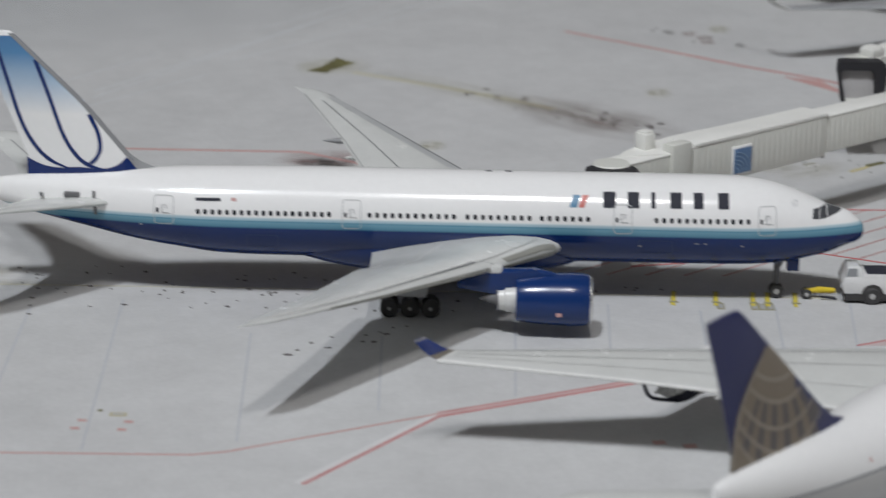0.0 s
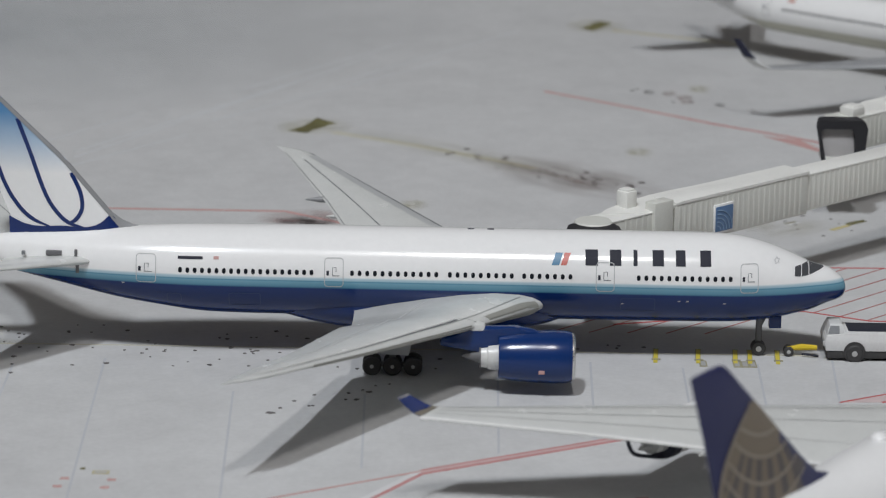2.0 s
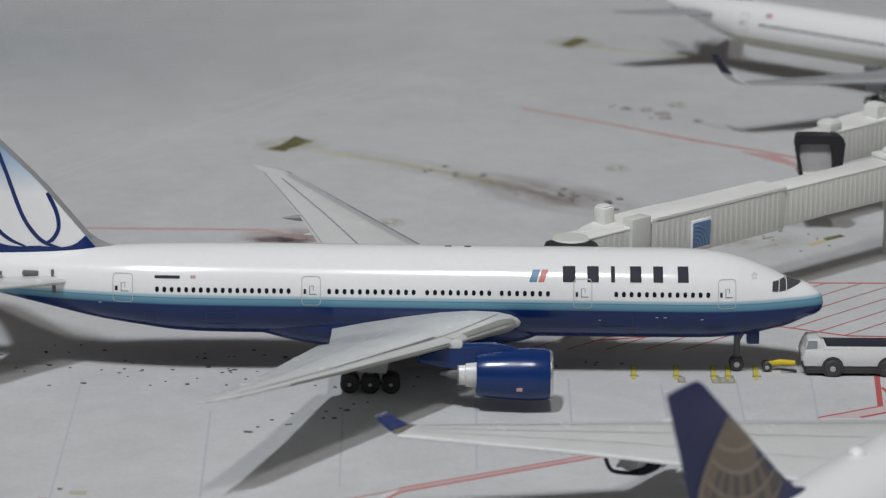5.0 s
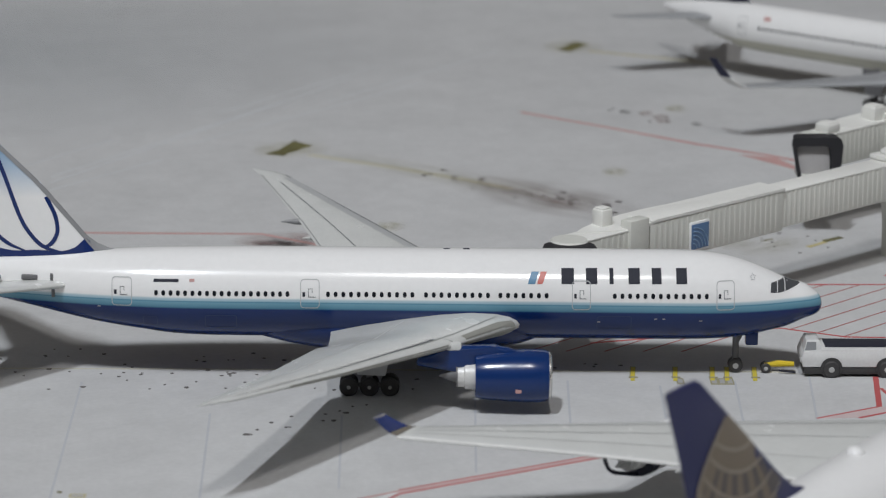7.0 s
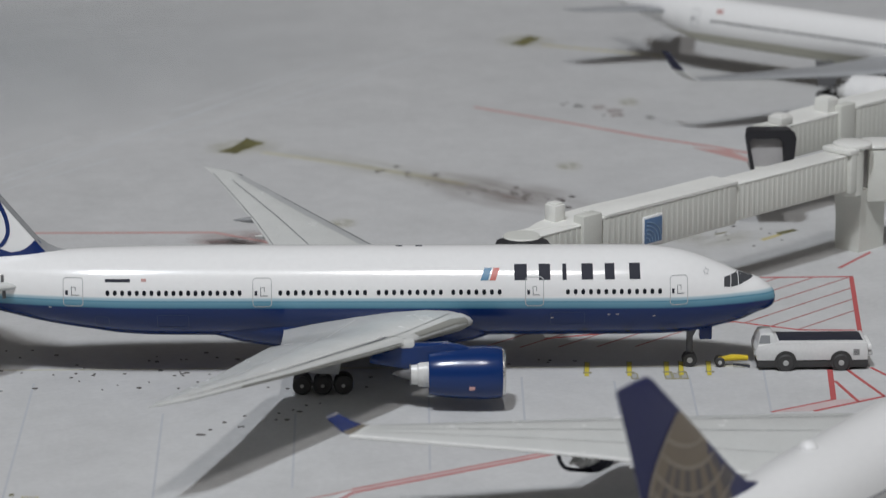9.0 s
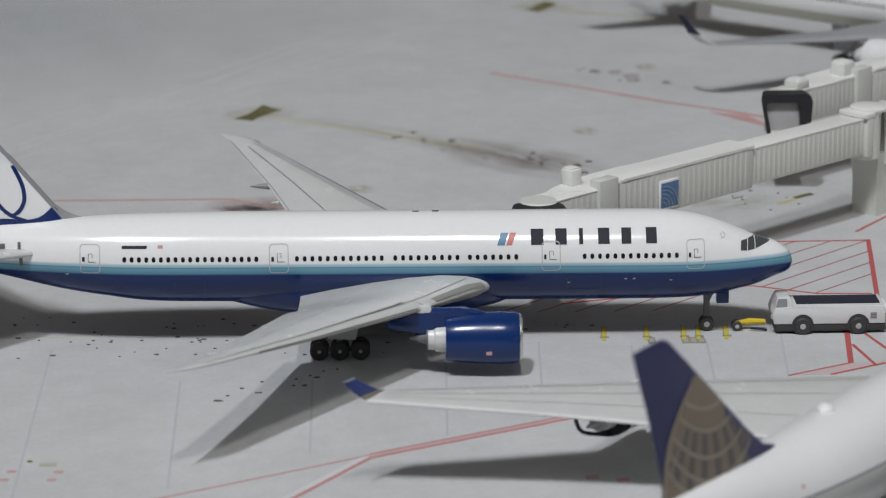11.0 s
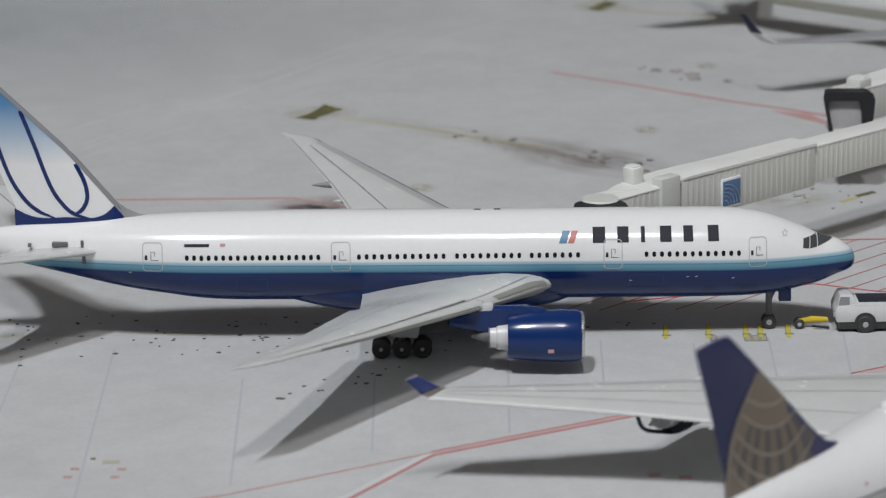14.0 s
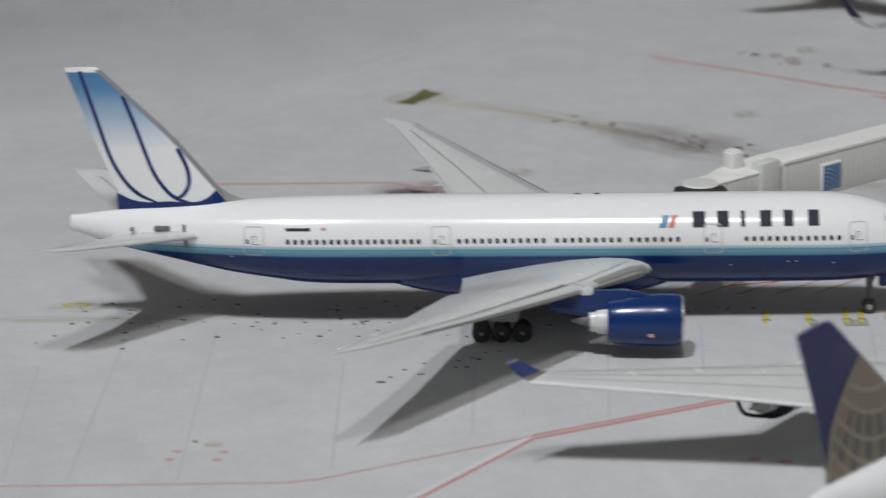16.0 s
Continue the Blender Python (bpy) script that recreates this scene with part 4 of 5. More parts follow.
# ---- jet bridges: local x runs from the cab along the tunnel to the rotunda ----
def jet_bridge(m, units, turn, hood_top=2.12, cap=0.34, signed=True, ext=0.0):
    j = empty("jet_bridge", m, "ivory plastic jet bridge with ribbed tunnel and black hood", "jet bridge", "jet bridges")
    L = 9.5
    front = part("front_tunnel", box(0.1, 1.5 + ext, -0.24, 0.32, 1.42, 2.10, 0.015), M_BRIDGE, j, "ivory ribbed tunnel")
    wide_part = part("outer_tunnel", box(1.85 + ext, 5.6 + ext, -0.27, 0.35, 1.38, 2.17, 0.015), M_BRIDGE, j, "ivory ribbed tunnel")
    slim = part("inner_tunnel", box(5.55 + ext, L - 0.3, -0.23, 0.31, 1.42, 2.12, 0.015), M_BRIDGE, j, "ivory ribbed tunnel")
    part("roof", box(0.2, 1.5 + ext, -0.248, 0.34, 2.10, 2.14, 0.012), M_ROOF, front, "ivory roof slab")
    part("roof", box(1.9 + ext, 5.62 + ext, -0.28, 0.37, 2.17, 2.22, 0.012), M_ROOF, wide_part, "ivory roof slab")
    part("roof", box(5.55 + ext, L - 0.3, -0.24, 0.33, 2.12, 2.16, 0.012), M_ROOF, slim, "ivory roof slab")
    lost = round(ext / 0.148)
    for tunnel, x0, n, lo, hi, z0, z1 in ((front, 0.6, 6 + lost, -0.24, 0.32, 1.45, 2.10), (wide_part, 2.0 + ext, 24, -0.27, 0.35, 1.41, 2.17), (slim, 5.72 + ext, 23 - lost, -0.23, 0.31, 1.45, 2.12)):
        first = None
        for y in (lo, hi):
            for k in range(n):
                if first is None:
                    first = part("rib", box(-0.038, 0.038, -0.0045, 0.0045, z0, z1, 0.004), M_BRIDGE, tunnel, at=(x0 + 0.148 * k, y, 0))
                else:
                    again(first, tunnel, (x0 + 0.148 * k, y, 0))
    part("collar", box(1.28 + ext, 1.78 + ext, -0.31, -0.04, 1.34, 2.31, 0.025), M_BRIDGE, j, "ivory collar")
    # the roof is one broad plate over the telescoping joint
    plate = [(0.35, 0.24, 2.15), (1.25, -0.23, 2.15), (1.80 + ext, -0.26, 2.17), (2.0 + ext, -0.285, 2.226), (5.63 + ext, -0.285, 2.226), (5.63 + ext, 0.375, 2.226), (3.08 + ext, 0.40, 2.226), (2.48 + ext, 0.45, 2.226), (1.92 + ext, 0.45, 2.226), (1.28, 0.42, 2.22), (0.7, 0.36, 2.18)]
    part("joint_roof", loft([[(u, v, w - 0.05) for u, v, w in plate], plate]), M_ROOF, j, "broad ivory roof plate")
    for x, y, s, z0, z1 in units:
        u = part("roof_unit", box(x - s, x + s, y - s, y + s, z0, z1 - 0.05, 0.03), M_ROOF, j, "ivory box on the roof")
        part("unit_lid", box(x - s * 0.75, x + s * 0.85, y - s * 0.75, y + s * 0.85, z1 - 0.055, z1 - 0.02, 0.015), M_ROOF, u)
    cab = part("cab", lathe([(1.36, 0.34), (2.0, 0.34), (2.03, cap), (2.12, cap + 0.01), (2.15, cap - 0.02), (2.15, 0.05)], (0, 0.02, 0), 28, "z"), M_BRIDGE, j, "round ivory cab")
    # a black hood faces the aircraft, square to its side; it flares towards the open end
    t = hood_top
    outer = [(-0.36, 1.32), (-0.48, t - 0.13), (-0.47, t - 0.03), (-0.40, t), (0.36, t), (0.44, t - 0.04), (0.48, t - 0.17), (0.43, 1.32)]
    inner = [(-0.28, 1.32), (-0.39, t - 0.24), (-0.36, t - 0.20), (-0.31, t - 0.18), (0.14, t - 0.18), (0.21, t - 0.21), (0.24, t - 0.34), (0.27, 1.32)]
    square = Matrix.Rotation(radians(-turn), 3, "Z")
    bm = prism(outer + inner[::-1], "y", -0.50, -0.10)
    for v in bm.verts:
        if v.co.y < -0.3:
            v.co.x *= 1.12
    bmesh.ops.rotate(bm, verts=bm.verts, cent=(0, 0, 0), matrix=square)
    part("hood", bm, M_BELLOWS, cab, "black folding hood")
    bm = box(-0.41, 0.30, -0.37, -0.1, 1.36, t - 0.08, 0.01)
    bmesh.ops.rotate(bm, verts=bm.verts, cent=(0, 0, 0), matrix=square)
    part("cab_front", bm, M_INNER, cab, "grey inner front of the cab")
    bm = box(-0.40, 0.40, -0.46, 0.1, 1.30, 1.37, 0.01)
    bmesh.ops.rotate(bm, verts=bm.verts, cent=(0, 0, 0), matrix=square)
    part("cab_floor", bm, M_BRIDGE, cab, "pale cab floor")
    part("rotunda", lathe([(1.30, 0.34), (2.24, 0.34)], (L - 0.16, 0.02, 0), 30, "z"), M_BRIDGE, j, "round ivory rotunda")
    part("rotunda_cap", lathe([(2.24, 0.36), (2.27, 0.39), (2.31, 0.39), (2.33, 0.36), (2.33, 0.05)], (L - 0.02, 0.0, 0), 30, "z"), M_ROOF, j, "flat round cap")
    part("cap_flange", box(L - 0.52, L - 0.2, -0.33, 0.38, 2.17, 2.27, 0.02), M_ROOF, j)
    part("door_frame", box(L - 0.45, L - 0.25, -0.32, 0.38, 1.38, 2.2, 0.015), M_BRIDGE, j)
    rings = []
    for z, a, b in ((0, 0.40, 0.31), (0.7, 0.40, 0.31), (1.0, 0.42, 0.33), (1.32, 0.45, 0.36)):
        rings.append([(L + 0.55 + u * a, v * b + 0.2, z) for u, v in ((-1, -1), (1, -1), (1, 1), (-1, 1))])
    part("pillar", loft(rings), M_BRIDGE, j, "square ivory pillar, flared at the top")
    if signed:
        s = part("sign", box(2.91, 3.43, -0.315, -0.27, 1.44, 2.00, 0.006), M_WHITE, wide_part, "square blue sign with a white edge")
        part("sign_face", box(2.93, 3.41, -0.323, -0.31, 1.48, 1.96, 0.004), M_SIGN, s, "blue sign face")
        for k in range(5):
            c = [(2.97 + (0.10 + 0.08 * k) * math.cos(q), -0.325, 1.50 + (0.10 + 0.075 * k) * math.sin(q)) for q in np.linspace(0.02, math.pi / 2, 10)]
            part("sign_arc", tube(c, 0.011, 6), M_SIGNLINE, s, "pale blue arc")
    return j


jet_bridge(place(3.49, 1.10, 0, 43), [(1.13, 0.28, 0.14, 2.14, 2.53)], 43)
jet_bridge(place(9.0, 9.85, 0, 43), [(0.36, -0.03, 0.19, 2.14, 2.38), (1.96, 0.04, 0.19, 2.13, 2.50)], 43, 2.17, 0.32, False, 0.75)
walkway = empty("walkway", place(10.75, 8.05), "ivory plastic fixed walkway beside the rotunda", "walkway")
part("walkway_box", box(0.02, 6.0, -0.4, 0.4, 1.06, 2.16, 0.03), M_BRIDGE, walkway, "plain ivory box")
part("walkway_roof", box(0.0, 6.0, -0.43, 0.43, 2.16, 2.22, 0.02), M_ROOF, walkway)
part("walkway_door", box(-0.12, 0.03, -0.25, 0.3, 1.15, 2.10, 0.02), M_INNER, walkway, "dark doorway gasket")
part("walkway_leg", box(5.0, 5.8, -0.35, 0.35, 0, 1.07, 0.03), M_BRIDGE, walkway)

# ---- vehicles ----
truck = empty("airport_truck", place(8.63, 0), "small white airport service truck with a black deck on the apron", "truck")
body = prism([(-1.03, 0.19), (-1.06, 0.36), (-1.02, 0.48), (-0.68, 0.52), (0.92, 0.52), (0.95, 0.46), (0.95, 0.19)], "y", -0.385, 0.34, 0.018)
body = part("body", body, M_TRUCK, truck, "white painted body")
part("chassis", box(-1.0, 0.96, -0.365, 0.33, 0.05, 0.20, 0.02), M_RUBBER, truck, "black chassis")
part("deck_rim", box(-0.68, 0.92, -0.35, 0.30, 0.515, 0.535, 0.006), M_TRUCK, body)
part("deck", box(-0.63, 0.86, -0.29, 0.24, 0.528, 0.543, 0.004), M_DARK, body, "flat black deck")
cab = part("cab", loft([[(x0, y0, z), (x1, y0, z), (x1, y1, z), (x0, y1, z)] for z, x0, x1, y0, y1 in ((0.46, -1.02, -0.70, -0.37, 0.32), (0.52, -1.01, -0.71, -0.365, 0.30), (0.66, -0.97, -0.74, -0.31, 0.16), (0.68, -0.94, -0.77, -0.28, 0.12))]), M_CABPALE, truck, "pale grey cab")
part("cab_window", loft([[(-1.0, -0.372, 0.51), (-0.80, -0.372, 0.51), (-0.80, -0.35, 0.505), (-1.0, -0.35, 0.505)], [(-0.96, -0.325, 0.645), (-0.80, -0.325, 0.645), (-0.80, -0.30, 0.64), (-0.96, -0.30, 0.64)]]), M_CABGLASS, cab, "grey side window")
part("front_lamp", box(-1.085, -1.04, -0.36, -0.28, 0.28, 0.36, 0.012), M_HUB, body)
part("hatch", box(0.68, 0.80, -0.391, -0.38, 0.28, 0.40, 0.004), M_HUB, body, "grey louvred hatch")
for k in range(4):
    part("louvre", box(0.69, 0.79, -0.395, -0.388, 0.295 + 0.027 * k, 0.308 + 0.027 * k, 0), M_GEAR, body)
part("bumper", box(0.94, 1.04, -0.33, 0.30, 0.26, 0.33, 0.02), M_HUB, body)
part("rear_step", box(0.94, 1.02, -0.34, 0.28, 0.36, 0.46, 0.02), M_WHITE, body)
for x in (-0.52, 0.47):
    for side in (-1, 1):
        part("wheel_arch", lathe([(-0.008, 0.05), (-0.008, 0.195), (0.008, 0.195), (0.008, 0.05)], (x, side * 0.365 - 0.025, 0.175), 24, "y"), M_RUBBER, body, "black wheel arch")
        wheel_set(truck, x, side * 0.345 - 0.02, 0.155, 0.13, 0.42)
bar = empty("tow_bar", place(7.2, -0.05), "yellow tow bar between nose wheel and truck", "tow bar")
part("beam", tube([(-0.25, 0, 0.13), (0.0, 0, 0.16), (0.28, 0, 0.15)], [0.035, 0.06, 0.045], 10), M_TOW, bar, "yellow painted beam")
part("drawbar", tube([(0.0, -0.1, 0.06), (0.3, -0.12, 0.03)], 0.02, 8), M_DARK, bar)
wheel_set(bar, -0.23, -0.07, 0.09, 0.06)
wheel_set(bar, -0.23, 0.07, 0.09, 0.06)

# ---- ground, room and printed markings ----
ground = part("ground", box(-72, 72, -182, 78, -0.4, 0, 0), M_APRON, None, "pale grey printed apron sheet")
tagged(ground, kind="structure", category="ground")
for name, b in (("wall_north", (-76, 76, 78, 82, -0.4, 292)), ("wall_south", (-76, 76, -186, -182, -0.4, 292)), ("wall_east", (72, 76, -182, 78, -0.4, 292)), ("wall_west", (-76, -72, -182, 78, -0.4, 292)), ("ceiling", (-76, 76, -186, 82, 292, 296))):
    tagged(part(name, box(*b, 0), M_WALL, None, "plain dim warm grey room ceiling" if name == "ceiling" else "plain dim warm grey room wall"), kind="structure", category="ceiling" if name == "ceiling" else "wall")


def stripe(points, width, material, label, z=0.006, name="apron_marking"):
    """A printed line on the apron."""
    rows = []
    pts = [np.array(p, float) for p in points]
    for k, p in enumerate(pts):
        t = pts[min(k + 1, len(pts) - 1)] - pts[max(k - 1, 0)]
        n = np.array((-t[1], t[0])) / np.linalg.norm(t) * width / 2
        rows.append([(*(p + n), z), (*(p - n), z), (*(p - n), z - 0.008), (*(p + n), z - 0.008)])
    return tagged(part(name, loft(rows), material, None, label), kind="structure", category="marking")


def blot(points, material, label, z=0.006):
    return tagged(part("apron_marking", prism(points, "z", z - 0.008, z), material, None, label), kind="structure", category="marking")


stripe([(-1.53, -9.74), (0.46, -6.66), (3.76, -4.85), (6.65, -3.27)], 0.085, M_REDWORN, "red printed apron line")
stripe([(-1.58, -9.72), (0.42, -6.62), (3.74, -4.80), (6.63, -3.22)], 0.22, M_WHITEPRINT, "white rim of the red apron line", 0.0045)
stripe([(0.44, -6.57), (3.745, -4.76), (6.64, -3.18)], 0.11, M_PINKFILL, "pink fill between two red lines", 0.0055)
stripe([(0.45, -6.47), (3.75, -4.68), (6.64, -3.10)], 0.05, M_REDWORN, "red printed apron line", 0.007)
stripe([(0.45, -6.52), (-2.77, -8.38), (-3.29, -8.54), (-7.78, -8.58), (-14.75, -8.62)], 0.05, M_REDPALE, "thin pale red apron line")
stripe([(3.23, 21.71), (5.37, 19.92), (7.26, 18.24), (8.76, 17.13), (10.16, 15.91)], 0.14, M_REDPALE, "pale red apron line far off")
stripe([(6.3, 19.09), (7.26, 18.24), (8.76, 17.13), (10.16, 15.91)], 0.07, M_REDWORN, "darker core of a red apron line", 0.008)
blot([(8.19, 17.14), (9.68, 15.15), (9.02, 16.78)], M_REDPALE, "pale red wedge")
stripe([(-8.29, 9.80), (-5.98, 9.74), (-2.56, 9.68), (-1.10, 8.60)], 0.12, M_REDPALE, "thin pale red apron line")
stripe([(-8.99, 0.08), (-0.84, 0.04), (4.19, -0.04), (7.48, -0.06)], 0.05, M_FADED, "worn yellow printed lead-in line")
for x in (4.585, 5.345, 6.01, 6.27, 6.765):
    stripe([(x + 0.03, 0.24), (x - 0.02, -0.38)], 0.10, M_BARRIM, "olive rim of a stop bar", 0.007)
    stripe([(x + 0.03, 0.20), (x - 0.03, -0.60)], 0.075, M_STOPBAR, "yellow stop bar", 0.010)
    stripe([(x - 0.085, -0.41), (x + 0.075, -0.41)], 0.07, M_BARRIM, "olive tick across a stop bar", 0.012)
stripe([(-1.82, 16.99), (-0.56, 16.21), (0.48, 15.51), (1.7, 14.6), (2.8, 13.7)], 0.26, M_FADED, "faded yellow apron line")
stripe([(5.31, 29.53), (8.55, 27.87)], 0.15, M_YELLOWPALE, "faded yellow apron line")
blot([(-2.85, 17.08), (-2.62, 16.98), (-2.42, 16.86), (-2.32, 17.2), (-2.12, 17.42), (-1.98, 17.72), (-1.78, 17.9), (-2.02, 18.15), (-2.26, 18.5), (-2.36, 18.1), (-2.44, 17.85), (-2.58, 17.5)], M_OLIVE, "olive printed mark")
blot([(4.48, 29.72), (4.77, 29.39), (5.34, 30.49), (5.00, 30.83)], M_OLIVE, "olive printed mark")
# hatched stand in front of the nose
stripe([(3.93, 1.73), (7.55, 2.74), (8.71, 2.16), (9.74, 2.11)], 0.06, M_RED, "red stand outline")
stripe([(7.62, 5.80), (10.21, 5.82)], 0.06, M_RED, "red stand outline")
stripe([(10.21, 5.86), (9.80, 2.00), (9.61, 0.15)], 0.09, M_RED, "red stand outline")
for k in range(8):
    c = 1.55 + 0.705 * k
    top = min(5.80, (c - 9.59) / (0.107 - 1))
    low = 1.2 if c < 4.8 else 2.72 - (c - 4.8) * 0.3
    stripe([(c + top, top), (c + low, low)], 0.032, M_HATCH, "thin red hatching", 0.004)
stripe([(8.91, -0.34), (8.73, -2.08)], 0.10, M_RED, "red stand outline")
stripe([(7.57, -2.74), (8.73, -2.08)], 0.05, M_RED, "red stand outline")
stripe([(8.30, -2.71), (9.63, -1.93), (11.95, -0.54)], 0.06, M_RED, "red stand outline")
blot([(7.57, -2.74), (8.73, -2.10), (9.60, -1.95), (8.32, -2.70)], M_PINKPALE, "pale pink corner of the stand", 0.004)
for a, b in (((8.91, -1.02), (9.14, -2.22)), ((9.22, -0.35), (9.64, -1.95)), ((9.66, -0.23), (10.25, -1.58))):
    stripe([a, b], 0.06, M_RED, "red hatching")
stripe([(10.06, 6.47), (10.87, 7.66)], 0.06, M_RED, "red stand outline")
for a, b in (((-8.06, -2.69), (-7.72, -8.39)), ((-6.78, -1.10), (-6.71, -8.29)), ((-2.81, -2.54), (-2.65, -7.92)), ((-5.20, -0.75), (-5.00, -8.39)), ((7.76, 0.20), (7.55, -3.06)), ((5.02, -0.9), (4.95, -4.9)), ((6.37, -0.6), (6.28, -3.3)), ((-0.55, -2.6), (-0.5, -6.4)), ((1.75, -0.9), (1.7, -5.6)), ((3.4, -0.6), (3.3, -4.9)), ((-9.3, -1.2), (-8.9, -8.5))):
    stripe([a, b], 0.04, M_JOINT, "faint bluish slab joint", 0.0032)

# yellow patch under the tunnel, stains and loose specks
stripe([(8.78, 8.70), (9.20, 9.12)], 0.12, M_YELLOWWORN, "worn yellow patch")
blot([(9.20, 9.10), (9.62, 9.44), (9.54, 9.58), (9.14, 9.26)], M_OLIVE, "dark end of a yellow patch")
def sheet(ring):
    bm = bmesh.new()
    bm.faces.new([bm.verts.new((u, v, 0)) for u, v in ring])
    return bm


def stain(x, y, along, across, turn, material, label, z=0.004):
    ring = [(along * math.cos(2 * math.pi * k / 28), across * math.sin(2 * math.pi * k / 28)) for k in range(28)]
    ob = tagged(part("apron_stain", sheet(ring), material, None, label), kind="structure", category="stain")
    ob.matrix_world = place(x, y, z, turn)


stain(-2.3, 17.55, 1.0, 0.9, 30, M_YELLOWSPOT, "yellow rim of an olive mark", 0.003)
stain(4.9, 30.1, 0.9, 1.0, 30, M_YELLOWSPOT, "yellow rim of an olive mark", 0.003)
stain(1.2, 15.0, 4.2, 0.7, -40, M_YELLOWSTAIN, "soft yellowish band along a faded line", 0.008)
for x, y in ((5.2, 15.35), (0.12, 10.35)):
    stain(x, y, 0.36, 0.45, 0, M_YELLOWSPOT, "small yellow blotch", 0.007)
stain(3.6, 12.85, 3.2, 1.3, -45, M_BROWNSTAIN, "soft brown stain along a faded line", 0.010)
stain(7.09, 22.14, 0.32, 0.5, 0, M_YELLOWSPOT, "small yellow blotch", 0.007)
for x, y in [(6.63, 21.15), (6.31, 21.59), (6.69, 20.71)]:
    stain(x, y, 0.22, 0.35, 0, M_PINKSTAIN, "small reddish blotch", 0.007)
for x, y in [(5.83, 21.71), (7.46, 20.36)]:
    stain(x, y, 0.16, 0.3, 0, M_DARKSTAIN, "small dark blotch", 0.007)
stain(-2.0, 9.05, 1.2, 0.9, 0, M_PINKSTAIN, "soft pinkish stain")
stain(-2.05, 8.85, 0.7, 0.55, 0, M_DARKSTAIN, "dark smudge in a pinkish stain", 0.007)
stain(8.0, 8.75, 1.1, 0.6, 40, M_YELLOWSTAIN, "worn yellowish smear")
stain(7.2, 8.9, 0.7, 0.5, 0, M_YELLOWSTAIN, "worn yellowish smear")
# bluish print, strengthened so its colour also carries the light falloff at far left
stain(-15.0, 27.0, 17.0, 12.0, 20, M_TAXIWAY, "broad blue-grey taxiway print with painted light falloff", 0.0015)
for k, (x, y, a, turn) in enumerate(((-6.79, 14.4, 3.0, 53), (-5.03, 19.0, 5.5, 59), (-2.31, 24.5, 4.0, 57), (-4.3, 20.0, 7.4, 61), (-2.0, 21.6, 5.0, 53), (-8.5, 15.5, 4.0, 57), (0.5, 26.0, 4.5, 56))):
    c, d = math.cos(radians(turn)) * a * 0.9, math.sin(radians(turn)) * a * 0.9
    stripe([(x - c, y - d), (x - c * 0.3, y - d * 0.31), (x + c * 0.4, y + d * 0.39), (x + c, y + d)], 0.07, M_PALESTREAK, "faint pale tyre streak", 0.0026 + 0.0005 * k)
stain(-8.2, 0.15, 2.6, 0.28, 0, M_YELLOWSTAIN, "soft yellowish band along the lead-in line", 0.008)
stain(-7.85, 0.9, 0.9, 0.5, 0, M_YELLOWSTAIN, "worn yellowish smear", 0.004)
stripe([(7.87, 9.18), (8.12, 9.35)], 0.05, M_OLIVE, "small dark scratch")
stripe([(7.93, 9.08), (8.18, 9.25)], 0.05, M_WHITEPRINT, "small white scratch")
stripe([(-8.20, 1.00), (-8.00, 1.07), (-7.70, 1.02)], 0.22, M_YELLOW, "small yellow print", 0.006)
stripe([(-8.13, 1.01), (-8.00, 1.04), (-7.80, 1.02)], 0.1, M_HUB, "grey centre of a small print", 0.009)
stripe([(-4.75, -6.76), (-4.48, -6.76)], 0.16, M_YELLOWPALE, "small round print")
stripe([(-4.71, -6.76), (-4.52, -6.76)], 0.09, M_HUB, "grey centre of a small print", 0.009)
stripe([(-4.96, -6.59), (-4.88, -6.59)], 0.08, M_OLIVE, "small dark print")
for x, y in ((-5.22, -7.06), (-5.29, -7.43), (-4.48, -7.10), (-4.55, -7.46)):
    stripe([(x, y), (x + 0.14, y)], 0.10, M_REDPALE, "tiny red print")
for x, y in ((3.81, -7.70), (4.28, -7.84)):
    stripe([(x, y), (x + 0.2, y + 0.02)], 0.16, M_REDPALE, "tiny red print")
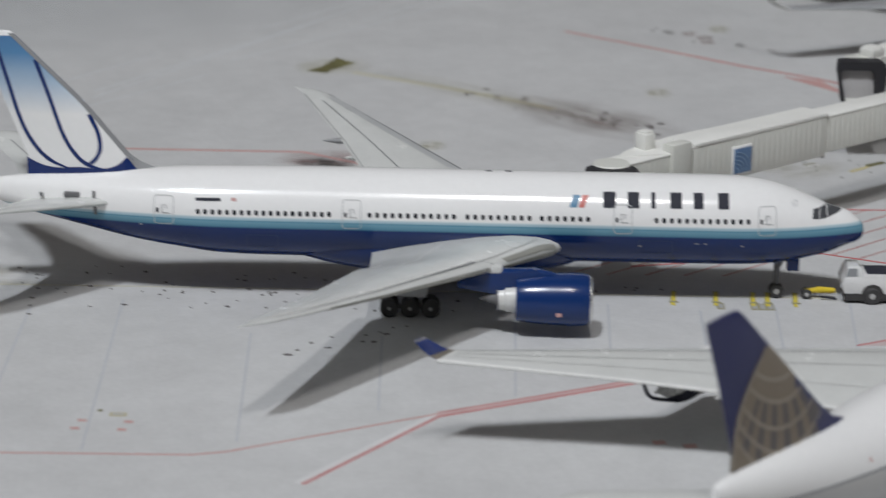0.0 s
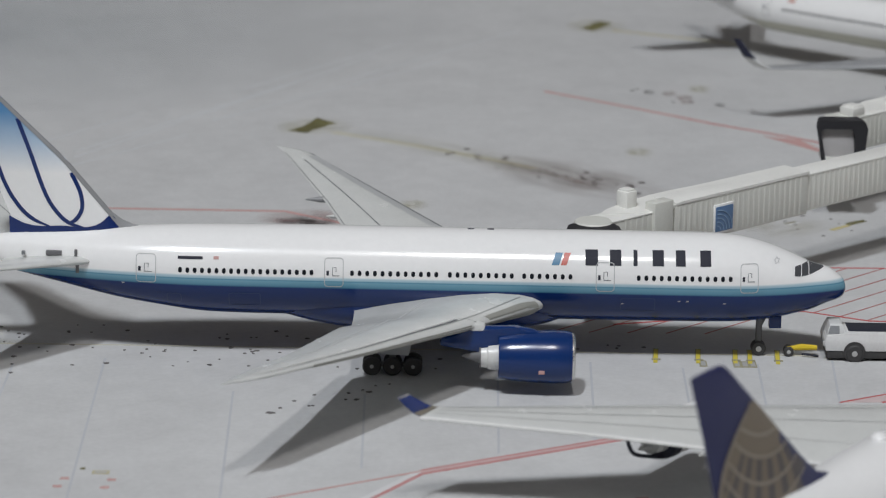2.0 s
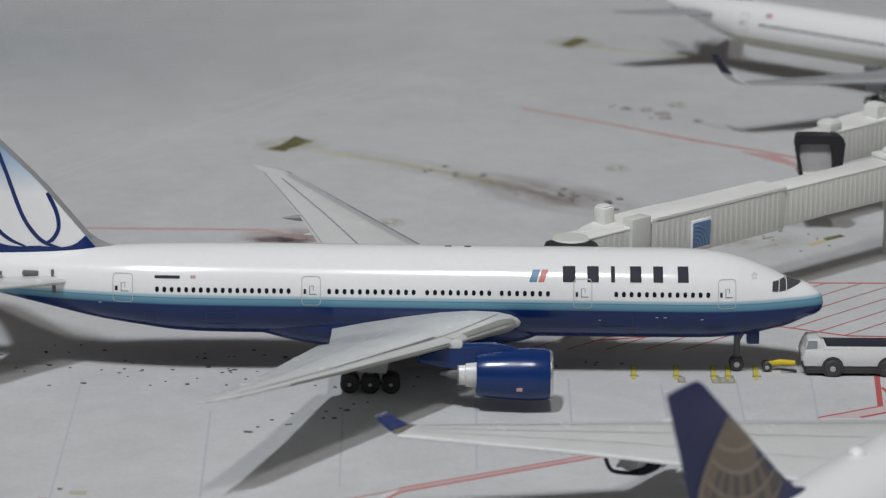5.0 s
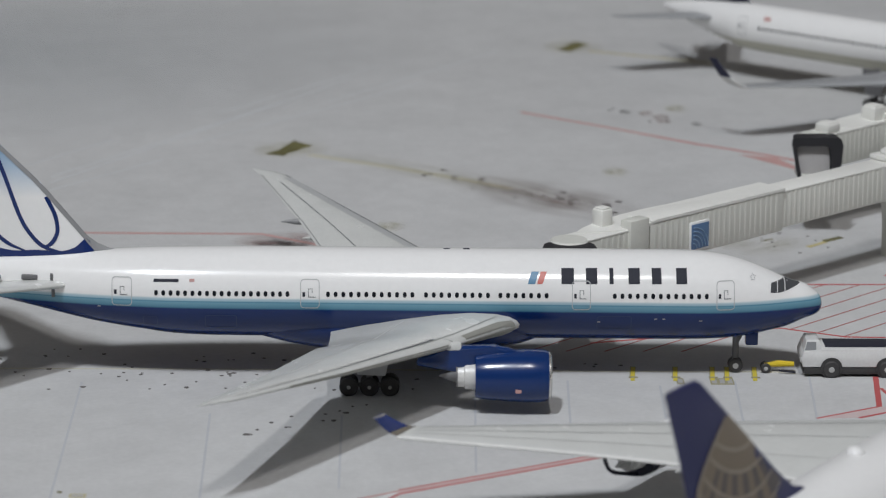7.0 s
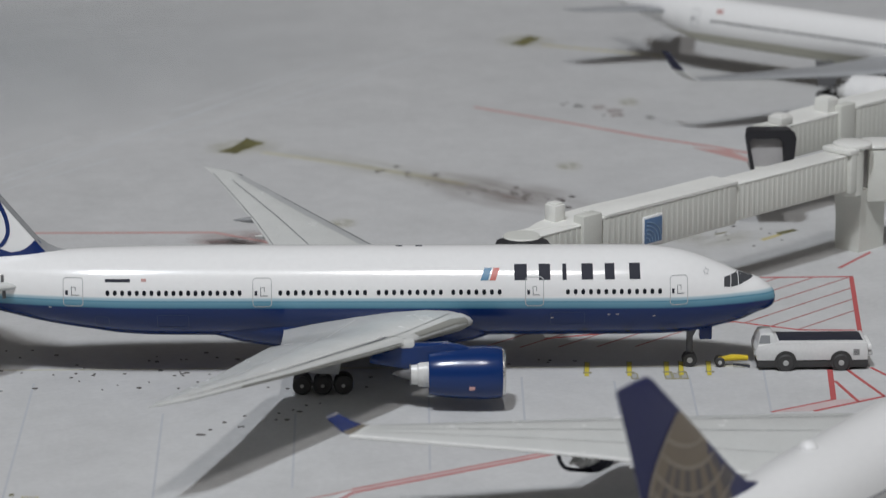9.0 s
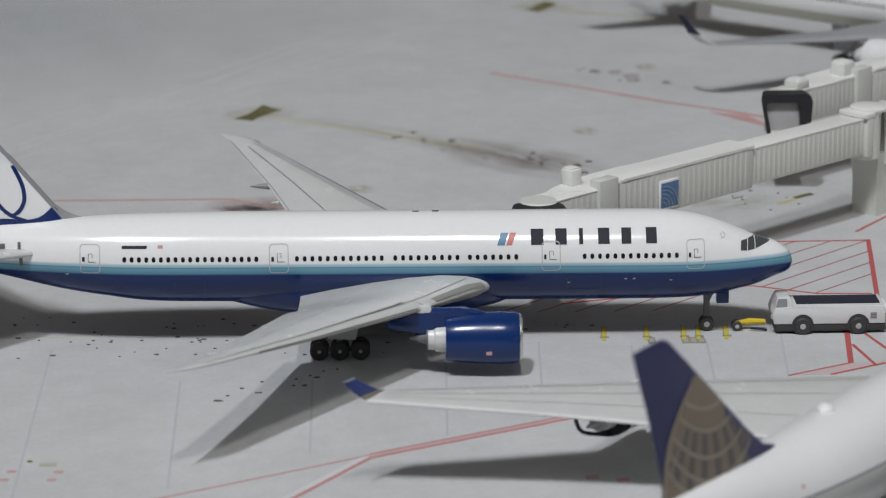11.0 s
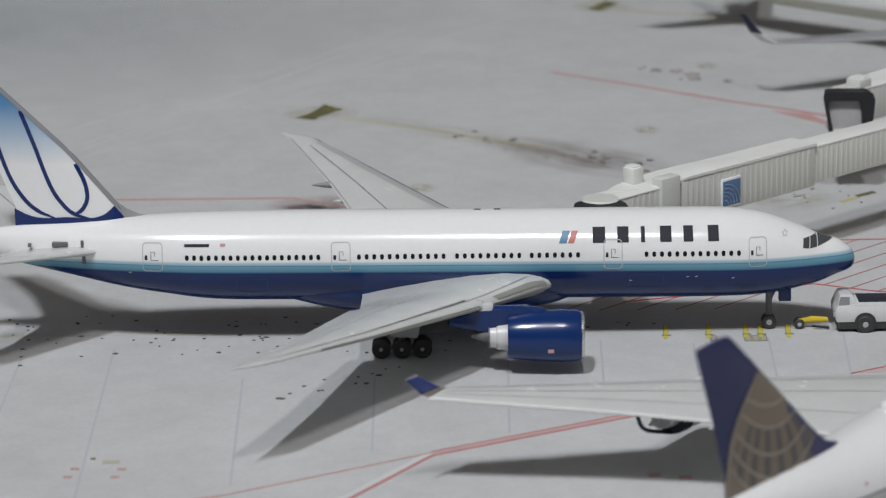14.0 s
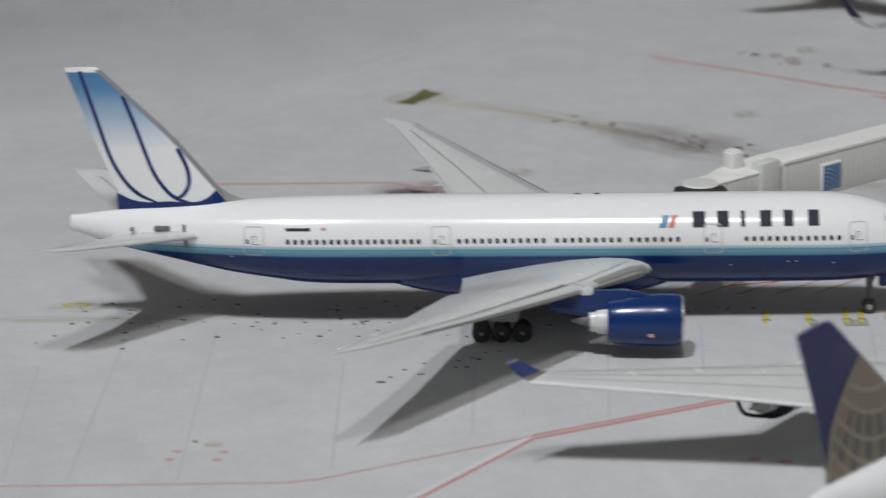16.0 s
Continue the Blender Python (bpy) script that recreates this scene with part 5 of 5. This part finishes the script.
for x, y in ((5.40, -0.62), (6.00, -0.64), (6.14, -0.64), (6.28, -0.64)):
    stripe([(x - 0.07, y), (x + 0.07, y)], 0.36, M_BARRIM, "grey printed box", 0.005)
    stripe([(x - 0.04, y), (x + 0.045, y)], 0.24, M_BOXGREY, "grey centre of a printed box", 0.009)


def specks(name, areas, label):
    """Loose dark flakes scattered over stretches of the apron: (x0, y0, x1, y1, spread, count, size)."""
    rng = random.Random(7)
    bm = bmesh.new()
    for x0, y0, x1, y1, spread, count, size in areas:
        for _ in range(count):
            q = rng.random()
            x, y = x0 + (x1 - x0) * q + rng.gauss(0, spread * 0.3), y0 + (y1 - y0) * q + rng.gauss(0, spread)
            n, r, a0 = rng.randint(5, 7), size * rng.uniform(0.4, 1.2), rng.random() * 6
            ring = [(x + r * rng.uniform(0.7, 1.5) * math.cos(a0 + 6.283 * k / n), y + r * rng.uniform(0.6, 1.2) * math.sin(a0 + 6.283 * k / n)) for k in range(n)]
            lo, hi = [bm.verts.new((*p, 0.0)) for p in ring], [bm.verts.new((*p, 0.012)) for p in ring]
            bm.faces.new(hi)
            for k in range(n):
                bm.faces.new((lo[k], lo[(k + 1) % n], hi[(k + 1) % n], hi[k]))
    return tagged(part(name, bm, M_SPECK, None, label), kind="stuff", category="specks")


specks("apron_specks", [(-8.3, 0.02, -0.9, -0.33, 0.10, 24, 0.048), (-8.4, 0.75, -1.0, 0.40, 0.25, 24, 0.036), (-5.04, -0.62, -0.58, -1.16, 0.3, 12, 0.042), (-1.99, -3.72, 0.83, -1.16, 0.35, 15, 0.055), (1.00, 0.30, 4.49, 0.19, 0.2, 14, 0.035), (-9, -0.8, -4, -1.2, 0.3, 7, 0.04)], "dark loose specks on the apron")
specks("apron_specks", [(0.6, 15.6, 5.2, 11.7, 0.28, 30, 0.075), (5.15, 22.28, 7.21, 19.90, 0.4, 8, 0.05), (7.60, 9.27, 9.31, 8.88, 0.5, 10, 0.045), (-1.60, 11.30, -0.64, 10.09, 0.3, 3, 0.07)], "blurred brown specks along a faded line")
